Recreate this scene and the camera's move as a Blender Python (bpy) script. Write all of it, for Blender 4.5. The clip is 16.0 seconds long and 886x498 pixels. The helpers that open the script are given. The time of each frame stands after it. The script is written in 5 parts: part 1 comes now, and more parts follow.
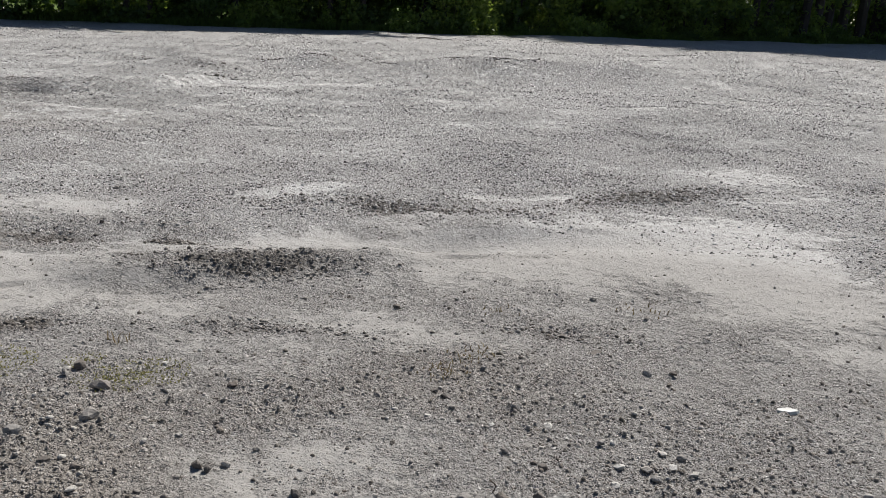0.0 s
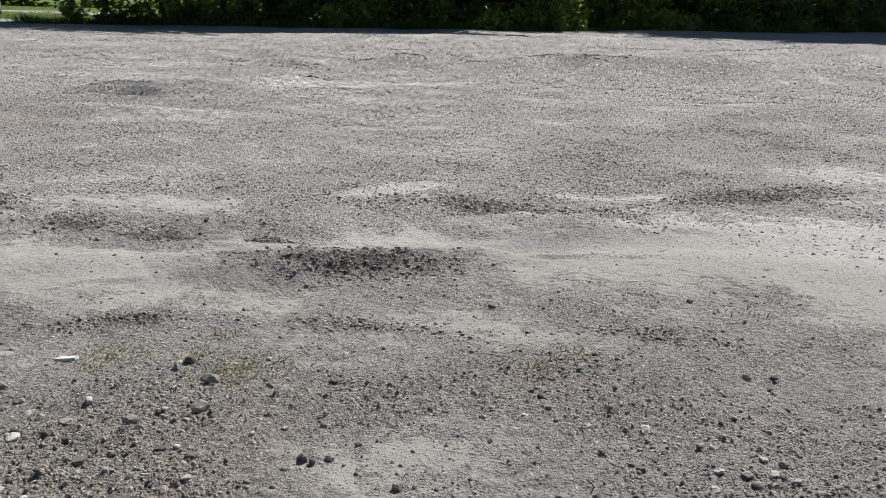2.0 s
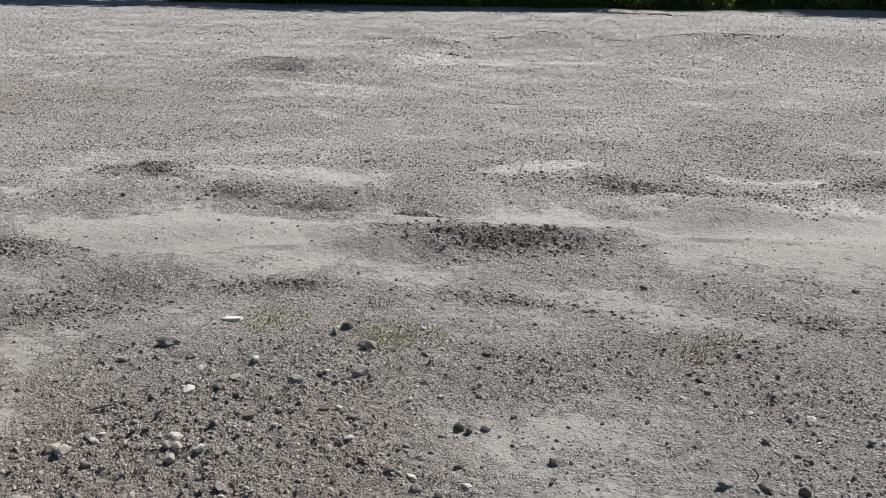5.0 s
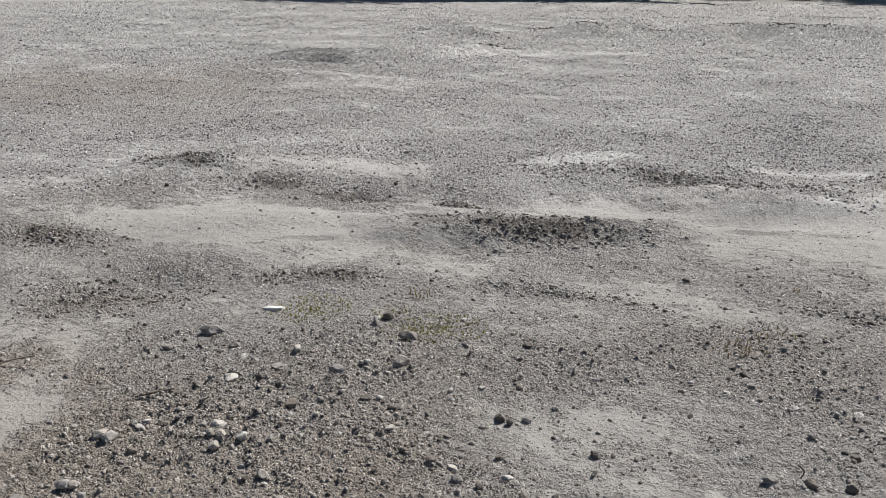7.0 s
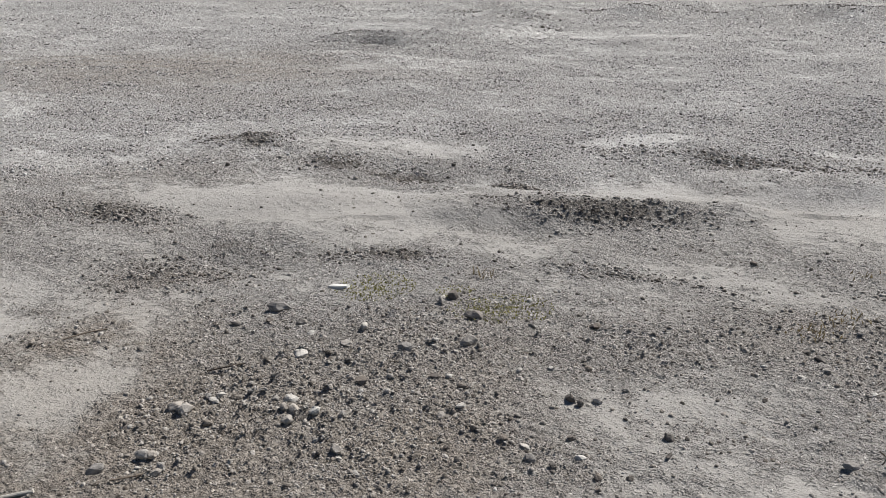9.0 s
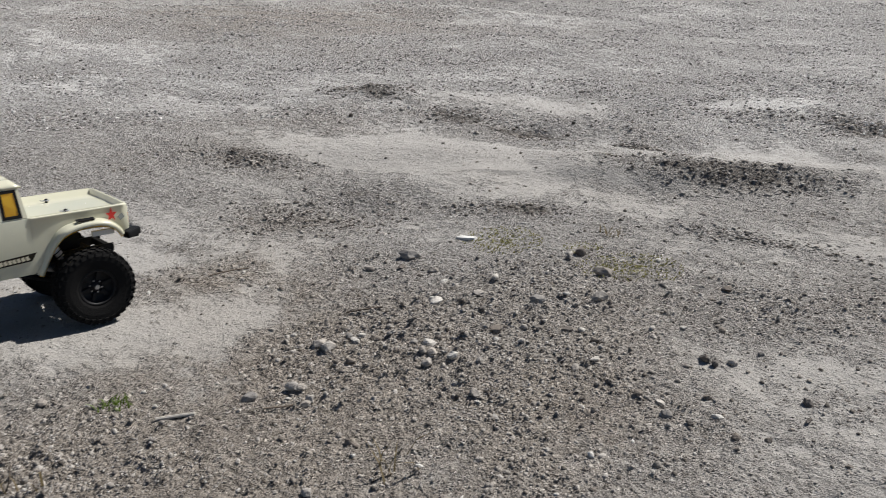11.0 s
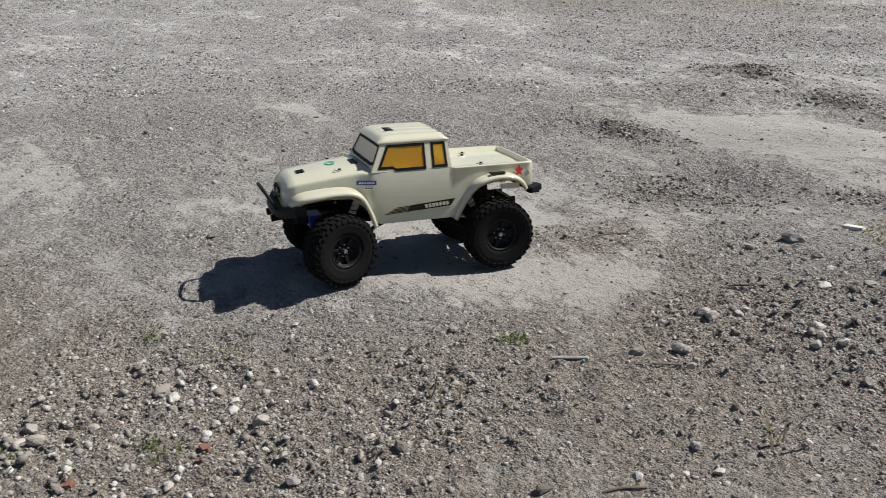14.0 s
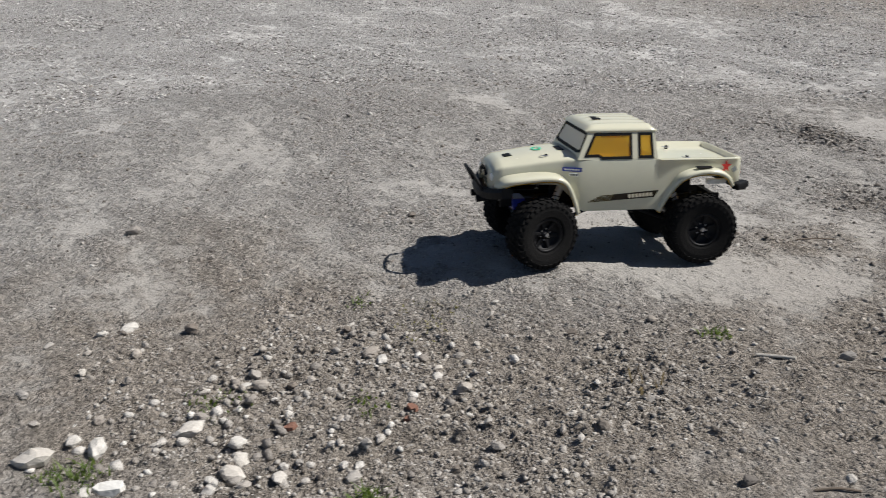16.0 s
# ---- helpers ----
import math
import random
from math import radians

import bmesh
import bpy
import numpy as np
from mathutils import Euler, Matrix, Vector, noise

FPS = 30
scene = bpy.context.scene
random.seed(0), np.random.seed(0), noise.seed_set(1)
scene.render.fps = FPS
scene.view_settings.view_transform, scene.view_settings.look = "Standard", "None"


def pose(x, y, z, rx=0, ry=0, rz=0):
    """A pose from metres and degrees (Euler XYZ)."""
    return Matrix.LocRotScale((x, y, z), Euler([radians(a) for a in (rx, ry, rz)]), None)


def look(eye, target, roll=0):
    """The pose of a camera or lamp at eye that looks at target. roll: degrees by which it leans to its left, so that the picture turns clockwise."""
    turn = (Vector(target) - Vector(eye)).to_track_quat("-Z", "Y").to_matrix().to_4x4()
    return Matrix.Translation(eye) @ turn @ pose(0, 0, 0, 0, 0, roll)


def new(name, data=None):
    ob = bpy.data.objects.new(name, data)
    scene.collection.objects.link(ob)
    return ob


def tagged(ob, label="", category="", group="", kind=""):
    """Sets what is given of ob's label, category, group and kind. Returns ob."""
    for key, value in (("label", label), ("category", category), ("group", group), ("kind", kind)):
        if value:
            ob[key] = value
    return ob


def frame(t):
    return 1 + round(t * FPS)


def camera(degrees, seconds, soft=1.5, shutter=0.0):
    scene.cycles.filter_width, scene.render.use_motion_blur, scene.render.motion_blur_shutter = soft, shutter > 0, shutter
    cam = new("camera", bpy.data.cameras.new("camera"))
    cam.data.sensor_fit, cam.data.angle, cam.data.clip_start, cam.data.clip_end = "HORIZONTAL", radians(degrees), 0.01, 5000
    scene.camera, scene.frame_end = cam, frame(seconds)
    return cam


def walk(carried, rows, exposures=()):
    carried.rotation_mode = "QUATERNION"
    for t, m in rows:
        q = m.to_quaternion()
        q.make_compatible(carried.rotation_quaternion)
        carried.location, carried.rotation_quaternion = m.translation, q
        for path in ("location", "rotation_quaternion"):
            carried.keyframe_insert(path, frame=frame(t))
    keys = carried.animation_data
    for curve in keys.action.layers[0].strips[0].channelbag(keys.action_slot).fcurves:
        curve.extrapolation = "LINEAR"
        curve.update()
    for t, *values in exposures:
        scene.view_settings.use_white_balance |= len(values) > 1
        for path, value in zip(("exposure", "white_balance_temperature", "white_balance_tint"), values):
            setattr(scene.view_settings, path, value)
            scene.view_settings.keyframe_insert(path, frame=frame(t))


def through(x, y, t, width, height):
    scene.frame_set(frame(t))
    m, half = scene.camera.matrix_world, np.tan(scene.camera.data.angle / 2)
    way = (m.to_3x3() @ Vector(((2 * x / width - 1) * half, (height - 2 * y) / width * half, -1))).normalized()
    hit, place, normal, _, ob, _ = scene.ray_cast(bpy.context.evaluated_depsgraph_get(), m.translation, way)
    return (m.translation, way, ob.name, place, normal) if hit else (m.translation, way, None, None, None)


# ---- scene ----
cam = camera(52.2, 16.0, 0.85, 0.45)
# seconds, x, y, z, yaw, pitch, roll
PATH = [
    (0.0, 0.005, 0.003, 0.658, 3.49, -14.79, 2.56),
    (0.5, -0.001, -0.002, 0.663, 4.66, -15.00, 2.52),
    (1.0, -0.002, -0.010, 0.668, 6.19, -15.17, 1.93),
    (1.5, -0.011, -0.020, 0.673, 7.72, -15.28, 1.39),
    (2.0, -0.011, -0.018, 0.669, 9.19, -15.14, 1.36),
    (2.5, -0.021, -0.018, 0.664, 11.31, -15.34, 1.51),
    (3.0, -0.030, -0.017, 0.660, 13.05, -15.65, 1.46),
    (3.5, -0.038, -0.021, 0.658, 14.38, -15.94, 1.24),
    (4.0, -0.053, -0.027, 0.657, 15.66, -16.19, 1.20),
    (6.5, -0.065, -0.034, 0.659, 19.45, -16.99, 0.90),
    (7.0, -0.068, -0.033, 0.657, 20.05, -17.16, 0.76),
    (7.5, -0.077, -0.031, 0.650, 20.57, -17.38, 0.76),
    (8.0, -0.084, -0.032, 0.647, 21.19, -17.69, 0.81),
    (10.5, -0.153, -0.083, 0.643, 27.07, -19.81, 0.64),
    (11.0, -0.161, -0.097, 0.641, 29.17, -20.84, 0.93),
    (11.5, -0.161, -0.110, 0.649, 32.59, -21.31, 0.29),
    (12.0, -0.181, -0.129, 0.641, 35.55, -21.58, 0.85),
    (12.5, -0.186, -0.152, 0.641, 40.12, -21.95, 1.26),
    (13.0, -0.199, -0.185, 0.641, 45.11, -22.19, 0.08),
    (13.5, -0.204, -0.213, 0.646, 48.22, -22.42, -0.60),
    (14.0, -0.198, -0.232, 0.648, 50.62, -22.32, -0.63),
    (14.5, -0.203, -0.250, 0.647, 52.97, -22.29, -0.70),
    (15.0, -0.201, -0.263, 0.645, 56.08, -22.31, -0.99),
    (15.5, -0.202, -0.290, 0.642, 58.09, -22.28, -0.74),
    (16.0, -0.208, -0.317, 0.629, 61.19, -21.99, -0.57),
]
walk(cam, [(t, pose(x, y, z, 90 + pitch, 0, yaw) @ pose(0, 0, 0, 0, 0, roll)) for t, x, y, z, yaw, pitch, roll in PATH],
     exposures=[(0.0, 0.45, 6400, 10.5), (16.0, 0.43, 6420, 10.5)])

# ---- light ----
SUN_AZ, SUN_EL = 24.5, 50.0      # degrees clockwise from +y, degrees up
world = bpy.data.worlds.new("world")
scene.world = world
world.use_nodes = True
wt = world.node_tree
sky = wt.nodes.new("ShaderNodeTexSky")
sky.sky_type, sky.sun_disc, sky.dust_density = "NISHITA", False, 0.4
sky.air_density, sky.altitude = 0.8, 500.0
sky.sun_elevation, sky.sun_rotation = radians(SUN_EL), radians(SUN_AZ)
wt.links.new(sky.outputs["Color"], wt.nodes["Background"].inputs["Color"])
wt.nodes["Background"].inputs["Strength"].default_value = 0.050
sun_data = bpy.data.lights.new("sun", "SUN")
sun_data.energy, sun_data.angle, sun_data.color = 5.0, radians(0.53), (1.0, 0.958, 0.895)
sun = new("sun", sun_data)
sd = Vector((math.sin(radians(SUN_AZ)) * math.cos(radians(SUN_EL)), math.cos(radians(SUN_AZ)) * math.cos(radians(SUN_EL)), math.sin(radians(SUN_EL))))
sun.matrix_world = look(sd * 60, (0, 0, 0))

# ---- materials ----
def material(name, color, rough=0.6, metal=0.0, spec=0.5):
    """A plain principled material, and its tree, shader and output nodes."""
    m = bpy.data.materials.new(name)
    m.use_nodes = True
    nt = m.node_tree
    b = nt.nodes["Principled BSDF"]
    b.inputs["Base Color"].default_value = (*color, 1)
    b.inputs["Roughness"].default_value = rough
    b.inputs["Metallic"].default_value = metal
    b.inputs["Specular IOR Level"].default_value = spec
    return m, nt, b


def noise_node(nt, scale, detail=4.0, rough=0.55, coords="Object"):
    tc = nt.nodes.new("ShaderNodeTexCoord")
    n = nt.nodes.new("ShaderNodeTexNoise")
    n.inputs["Scale"].default_value, n.inputs["Detail"].default_value, n.inputs["Roughness"].default_value = scale, detail, rough
    nt.links.new(tc.outputs[coords], n.inputs["Vector"])
    return n.outputs["Fac"]


def ramp(nt, fac, stops):
    r = nt.nodes.new("ShaderNodeValToRGB")
    el = r.color_ramp.elements
    while len(el) < len(stops):
        el.new(0.5)
    for e, (p, c) in zip(el, stops):
        e.position, e.color = p, (*c, 1)
    nt.links.new(fac, r.inputs["Fac"])
    return r.outputs["Color"]


def mix(nt, fac, a, b, blend="MIX"):
    n = nt.nodes.new("ShaderNodeMix")
    n.data_type, n.blend_type = "RGBA", blend
    for sock, v in ((n.inputs[0], fac), (n.inputs[6], a), (n.inputs[7], b)):
        if isinstance(v, (int, float)):
            sock.default_value = v
        elif isinstance(v, tuple):
            sock.default_value = (*v, 1)
        else:
            nt.links.new(v, sock)
    return n.outputs[2]


def calc(nt, op, a, b=0.0):
    n = nt.nodes.new("ShaderNodeMath")
    n.operation = op
    for sock, v in ((n.inputs[0], a), (n.inputs[1], b)):
        if isinstance(v, (int, float)):
            sock.default_value = v
        else:
            nt.links.new(v, sock)
    return n.outputs[0]


def bump(nt, bsdf, height, distance, strength=1.0):
    n = nt.nodes.new("ShaderNodeBump")
    n.inputs["Strength"].default_value, n.inputs["Distance"].default_value = strength, distance
    nt.links.new(height, n.inputs["Height"])
    nt.links.new(n.outputs["Normal"], bsdf.inputs["Normal"])
    return n


def attribute(nt, name):
    n = nt.nodes.new("ShaderNodeAttribute")
    n.attribute_name = name
    return n.outputs["Fac"]


def varied(name, color, amount=0.25, scale=20.0, rough=0.6, metal=0.0, spec=0.5, grain=0.0, grain_scale=300.0):
    """A material whose colour drifts at two scales, with fine relief."""
    m, nt, b = material(name, color, rough, metal, spec)
    big = noise_node(nt, scale)
    small = noise_node(nt, scale * 9, 3)
    c = mix(nt, calc(nt, "MULTIPLY", big, 1.0), tuple(v * (1 - amount) for v in color), tuple(min(v * (1 + amount), 1) for v in color))
    c = mix(nt, 0.5, c, mix(nt, small, tuple(v * (1 - amount) for v in color), tuple(min(v * (1 + amount), 1) for v in color)))
    nt.links.new(c, b.inputs["Base Color"])
    if grain:
        bump(nt, b, noise_node(nt, grain_scale, 3), grain)
    return m

# ---- ground ----
def lattice(ix, iy, seed):
    h = (ix.astype(np.int64) * 374761393 + iy.astype(np.int64) * 668265263 + seed * 974634777) & 0x7FFFFFFF
    h = ((h ^ (h >> 13)) * 1274126177) & 0x7FFFFFFF
    return ((h ^ (h >> 16)) & 0xFFFF) / 65535.0


def soft_noise(x, y, size, seed):
    """Smooth value noise from 0 to 1, in arrays."""
    x, y = x / size, y / size
    ix, iy = np.floor(x), np.floor(y)
    fx, fy = x - ix, y - iy
    fx, fy = fx * fx * (3 - 2 * fx), fy * fy * (3 - 2 * fy)
    a, b = lattice(ix, iy, seed), lattice(ix + 1, iy, seed)
    c, d = lattice(ix, iy + 1, seed), lattice(ix + 1, iy + 1, seed)
    return (a * (1 - fx) + b * fx) * (1 - fy) + (c * (1 - fx) + d * fx) * fy


def fractal(x, y, size, seed, octaves=4, fall=0.5):
    total, weight, w = 0, 0, 1.0
    for k in range(octaves):
        r = 0.6 + k * 1.1
        total = total + w * soft_noise(x * math.cos(r) - y * math.sin(r), x * math.sin(r) + y * math.cos(r), size / 2 ** k, seed + k)
        weight, w = weight + w, w * fall
    return total / weight


def swell(x, y, cx, cy, sx, sy, turn=0.0):
    """A round or long soft mound of height 1; turn: degrees from x towards y."""
    c, s = math.cos(radians(turn)), math.sin(radians(turn))
    u, v = ((x - cx) * c + (y - cy) * s) / sx, (-(x - cx) * s + (y - cy) * c) / sy
    return np.exp(-(u * u + v * v))


# mounds, ridges (+) and hollows, ruts (-): x, y, half length, half width, turn, height
RELIEF = [
    (-0.78, 1.05, 0.45, 0.30, 60, 0.022), (0.00, 1.55, 0.25, 0.25, 0, 0.020), 
    (-0.70, 2.00, 0.45, 0.11, 8, -0.026), (-0.40, 2.60, 0.95, 0.13, 9, -0.046),
    (-1.35, 2.02, 0.30, 0.12, 15, 0.014), (-1.62, 1.72, 0.35, 0.10, 30, -0.018),
    (-1.27, 2.46, 0.14, 0.08, 20, -0.030), (-1.45, 2.34, 0.16, 0.07, 10, 0.016),
    (0.00, 3.60, 0.55, 0.35, 20, -0.045), (-0.50, 3.30, 0.30, 0.18, 10, 0.020),
    (-1.30, 0.62, 0.30, 0.085, 70, 0.0188), (-1.40, 0.45, 0.14, 0.14, 0, 0.0227),
    (-1.85, 2.45, 0.30, 0.25, 30, 0.045), (-1.95, 3.85, 0.60, 0.35, 20, 0.060), (-1.35, 1.52, 0.22, 0.12, 35, -0.036),
]
RELIEF_FAR = [
    (-1.60, 1.15, 0.30, 0.22, 40, -0.020), (-1.35, 0.30, 0.35, 0.20, 70, -0.022), (-1.10, 0.02, 0.20, 0.18, 0, -0.014),
    (-2.70, 0.60, 0.55, 0.90, 20, 0.055), (-3.50, 6.15, 0.45, 0.16, 12, -0.060), (-3.00, 5.0, 0.80, 0.16, 12, 0.050), (-3.30, 5.75, 0.6, 0.12, 10, 0.045),
    (-3.85, 10.2, 0.28, 0.30, 0, -0.050), (-3.20, 7.9, 0.22, 0.18, 0, -0.040), (-2.95, 7.25, 0.45, 0.14, 25, -0.040), (-2.70, 10.8, 0.2, 0.3, 0, -0.04),
    (-2.05, 10.5, 0.40, 0.20, 8, -0.040), (-1.50, 11.4, 0.45, 0.18, 20, -0.040), (0.60, 9.60, 1.10, 0.30, 5, 0.05), (1.4, 6.2, 1.3, 0.35, 0, 0.05), (-4.2, 3.2, 0.8, 0.3, 40, 0.05), (-3.6, 2.2, 0.7, 0.2, 40, -0.04),
]
# rut lips, steep on the side of the trodden ground: their line, height, half width before and behind
LIPS = [
    (((-1.05, 1.96), (-0.93, 2.06), (-0.78, 2.12), (-0.58, 2.22), (-0.36, 2.29), (-0.17, 2.37)), 0.038, 0.06, 0.16),
    (((-1.41, 1.52), (-1.32, 1.64), (-1.24, 1.76), (-1.06, 1.99)), 0.022, 0.06, 0.16),
    (((-0.80, 2.43), (-0.63, 2.52), (-0.34, 2.62), (-0.03, 2.79), (0.22, 2.83)), 0.024, 0.06, 0.18),
    (((-0.68, 2.94), (-0.41, 3.17), (-0.06, 3.28)), 0.034, 0.14, 0.25),
    (((-1.98, 2.36), (-1.80, 2.49), (-1.51, 2.43), (-1.25, 2.38)), 0.015, 0.06, 0.20),
    (((-1.08, 9.18), (-0.81, 10.10), (-0.46, 10.41), (0.05, 9.89), (1.03, 10.07), (1.93, 10.11)), 0.165, 0.28, 0.50),
    (((-2.53, 10.52), (-2.07, 10.10), (-1.89, 11.24), (-1.60, 12.23)), 0.135, 0.25, 0.50),
    (((-2.87, 6.54), (-2.73, 6.96), (-2.67, 7.30), (-2.56, 8.07)), 0.090, 0.15, 0.40),
    (((-3.68, 6.13), (-3.62, 6.48), (-3.22, 6.37), (-2.96, 6.19), (-2.65, 6.63)), 0.090, 0.14, 0.40),
    (((-4.15, 10.26), (-4.10, 10.75), (-3.72, 10.56)), 0.090, 0.22, 0.40),
    (((-3.33, 9.02), (-3.25, 9.40), (-2.81, 8.97)), 0.090, 0.20, 0.40),
]


def lip(x, y, line, h, before, behind):
    """An uneven ridge along a line of points that run to the east; before is its southern side."""
    best, side, along = np.full(np.shape(x), 1e9), np.ones(np.shape(x)), np.zeros(np.shape(x))
    for k, ((ax, ay), (bx, by)) in enumerate(zip(line, line[1:])):
        ux, uy = bx - ax, by - ay
        f = np.clip(((x - ax) * ux + (y - ay) * uy) / (ux * ux + uy * uy), 0, 1)
        d = np.hypot(x - ax - f * ux, y - ay - f * uy)
        near = d < best
        best = np.where(near, d, best)
        side = np.where(near, np.sign(ux * (y - ay) - uy * (x - ax)), side)
        along = np.where(near, k + f, along)
    wander = before * (fractal(x, y, before * 3, 131, 2) - 0.5)
    v = best * side + 0.9 * wander
    ends = np.clip(along / 0.6, 0, 1) * np.clip((len(line) - 1 - along) / 0.6, 0, 1)
    return h * (0.35 + 0.65 * ends) * np.exp(-(v / np.where(v > 0, behind, before)) ** 2) * (0.75 + 0.5 * fractal(x, y, before * 2.5, 141, 3))


# stony patches, coloured dark for earth and for slope and hollow shade: x, y, half length, half width, turn, strength
STONY = [
    (-0.60, 2.17, 0.30, 0.065, 15, 1.0), (-1.28, 2.43, 0.11, 0.06, 20, 0.9), (-1.52, 2.42, 0.14, 0.07, 20, 0.5), (-1.88, 2.45, 0.16, 0.08, 10, 0.5),
    (-1.00, 1.66, 0.20, 0.05, 15, 0.5), (-1.36, 1.42, 0.15, 0.12, 30, 0.9), (-0.47, 1.75, 0.20, 0.045, 5, 0.6), (-1.78, 1.72, 0.14, 0.07, 20, 0.8), (-0.94, 2.5, 0.07, 0.03, 0, 0.9),
    (-0.03, 1.58, 0.18, 0.12, 0, 0.45), (0.15, 1.82, 0.16, 0.06, 0, 0.5), (0.62, 3.5, 0.3, 0.12, 20, 0.8), (-0.3, 3.0, 0.4, 0.08, 5, 0.5),
]
STONY_WIDE = [
    (-0.74, 1.16, 0.44, 0.36, 50, 1.0), (-1.05, 0.42, 0.40, 0.28, 50, 0.5), (-1.15, 0.0, 0.35, 0.30, 40, 1.3), (0.25, 1.30, 0.25, 0.2, 0, 0.35),
    (-3.85, 10.0, 0.20, 0.38, 0, 1.1), (-3.10, 9.0, 0.28, 0.22, 10, 0.9), (-3.20, 7.7, 0.15, 0.22, 0, 0.8), (-2.70, 10.6, 0.14, 0.35, 0, 0.7),
    (-2.05, 10.3, 0.25, 0.22, 12, 0.8), (-1.55, 11.2, 0.30, 0.20, 20, 0.8), (-0.72, 10.5, 0.26, 0.35, 0, 1.0), (0.05, 10.1, 0.35, 0.20, 0, 0.8),
    (-3.72, 6.55, 0.24, 0.16, 10, 0.7), (-3.40, 6.2, 0.12, 0.12, 0, 0.8), (-2.55, 7.9, 0.30, 0.10, 45, 0.7), (0.5, 4.6, 0.9, 0.6, 20, 0.5), (-2.2, 1.6, 0.5, 0.4, 30, 0.35),
    (0.3, 1.54, 0.32, 0.34, 10, 0.2), (0.49, 1.36, 0.14, 0.19, 9, 0.3), (-3.4, 3.9, 0.9, 0.6, 25, 0.5), (-2.58, 0.71, 0.18, 0.48, 59, 0.6), (-4.89, 0.39, 0.44, 0.68, 57, 0.3),
]
# brown earth showing through: x, y, half length, half width, turn, strength
EARTH = [(-0.66, 0.98, 0.40, 0.28, 50, 0.9), (-0.95, 0.42, 0.42, 0.22, 52, 0.6), (-0.05, 1.52, 0.25, 0.2, 0, 0.35), (-0.6, 0.62, 0.4, 0.3, 40, 0.5), (-1.9, 2.0, 0.5, 0.3, 30, 0.4), (-1.2, 0.0, 0.45, 0.4, 40, 1.1), (-1.60, -0.1, 0.3, 0.35, 40, 0.9), (-3.8, 4.2, 1.6, 1.2, 20, 0.9), (-1.15, 0.95, 0.16, 0.45, 30, 1.3)]
# smooth, trodden silt: x, y, half length, half width, turn, strength
SMOOTH = [
    (-1.40, 1.95, 0.50, 0.14, 12, 1.0), (-1.55, 0.95, 0.45, 0.14, 50, 1.0), (-1.12, 0.86, 0.35, 0.10, 55, 0.65), (-0.30, 1.17, 0.12, 0.14, 0, 0.55), (-0.25, 1.76, 0.34, 0.12, 10, 0.6), (-0.42, 1.52, 0.20, 0.10, 15, 0.5),
    (-0.40, 2.60, 0.70, 0.09, 10, 0.9), (-0.45, 2.35, 0.35, 0.05, 8, 0.8), (0.07, 2.4, 0.5, 0.12, 30, 0.6), (-1.45, 2.05, 0.3, 0.1, 15, 0.8),
    (-1.30, 0.75, 0.30, 0.10, 50, 0.5), (-3.0, 5.0, 0.7, 0.15, 12, 0.5), (-2.3, 8.0, 1.2, 0.25, 8, 0.3),
]

STONY_MID = [
    (0.58, 3.5, 0.14, 0.2, 16, 0.8), (0.96, 4.84, 0.2, 0.44, 20, 0.6), (1.89, 5.65, 0.1, 0.33, 22, 0.6), (3.11, 10.48, 0.46, 0.89, 32, 0.5),
    (-1.35, 3.04, 0.13, 0.15, 17, 0.5), (-1.7, 4.76, 0.21, 0.35, 23, 0.4), (-0.93, 3.16, 0.06, 0.09, 17, 0.6), (-0.36, 2.96, 0.09, 0.09, 15, 0.6),
    (-0.16, 3.16, 0.12, 0.09, 16, 0.5), (-3.64, 6.53, 0.11, 0.29, 33, 0.3), (-3.25, 6.3, 0.07, 0.22, 32, 0.3), (-2.79, 10.51, 0.18, 0.33, 43, 0.7),
    (0.18, 10.42, 0.24, 0.41, 37, 0.7), (1.47, 3.94, 0.17, 0.19, 17, 0.6), (0.28, 3.84, 0.1, 0.12, 18, 0.5),
]
STONY_MID_B = [
    (0.7, 5.44, 0.23, 0.29, 22, 0.5), (-0.96, 4.64, 0.21, 0.18, 22, 0.4), (-1.28, 2.41, 0.1, 0.12, 19, 0.9), (-1.51, 2.41, 0.07, 0.13, 19, 0.7),
    (-1.86, 2.49, 0.07, 0.13, 20, 0.7), (-0.96, 2.52, 0.05, 0.06, 19, 0.7), (-0.17, 2.6, 0.1, 0.05, 19, 0.6), (-0.26, 2.58, 0.05, 0.07, 19, 0.5),
    (-0.4, 2.97, 0.08, 0.11, 20, 0.5), (-3.58, 6.31, 0.25, 0.34, 29, 0.3), (-0.95, 1.67, 0.06, 0.05, 17, 0.6), (-1.34, 1.61, 0.07, 0.04, 18, 0.6),
    (-1.37, 0.9, 0.07, 0.1, 60, 0.7), (-1.46, 1.14, 0.07, 0.08, 59, 0.5),
]
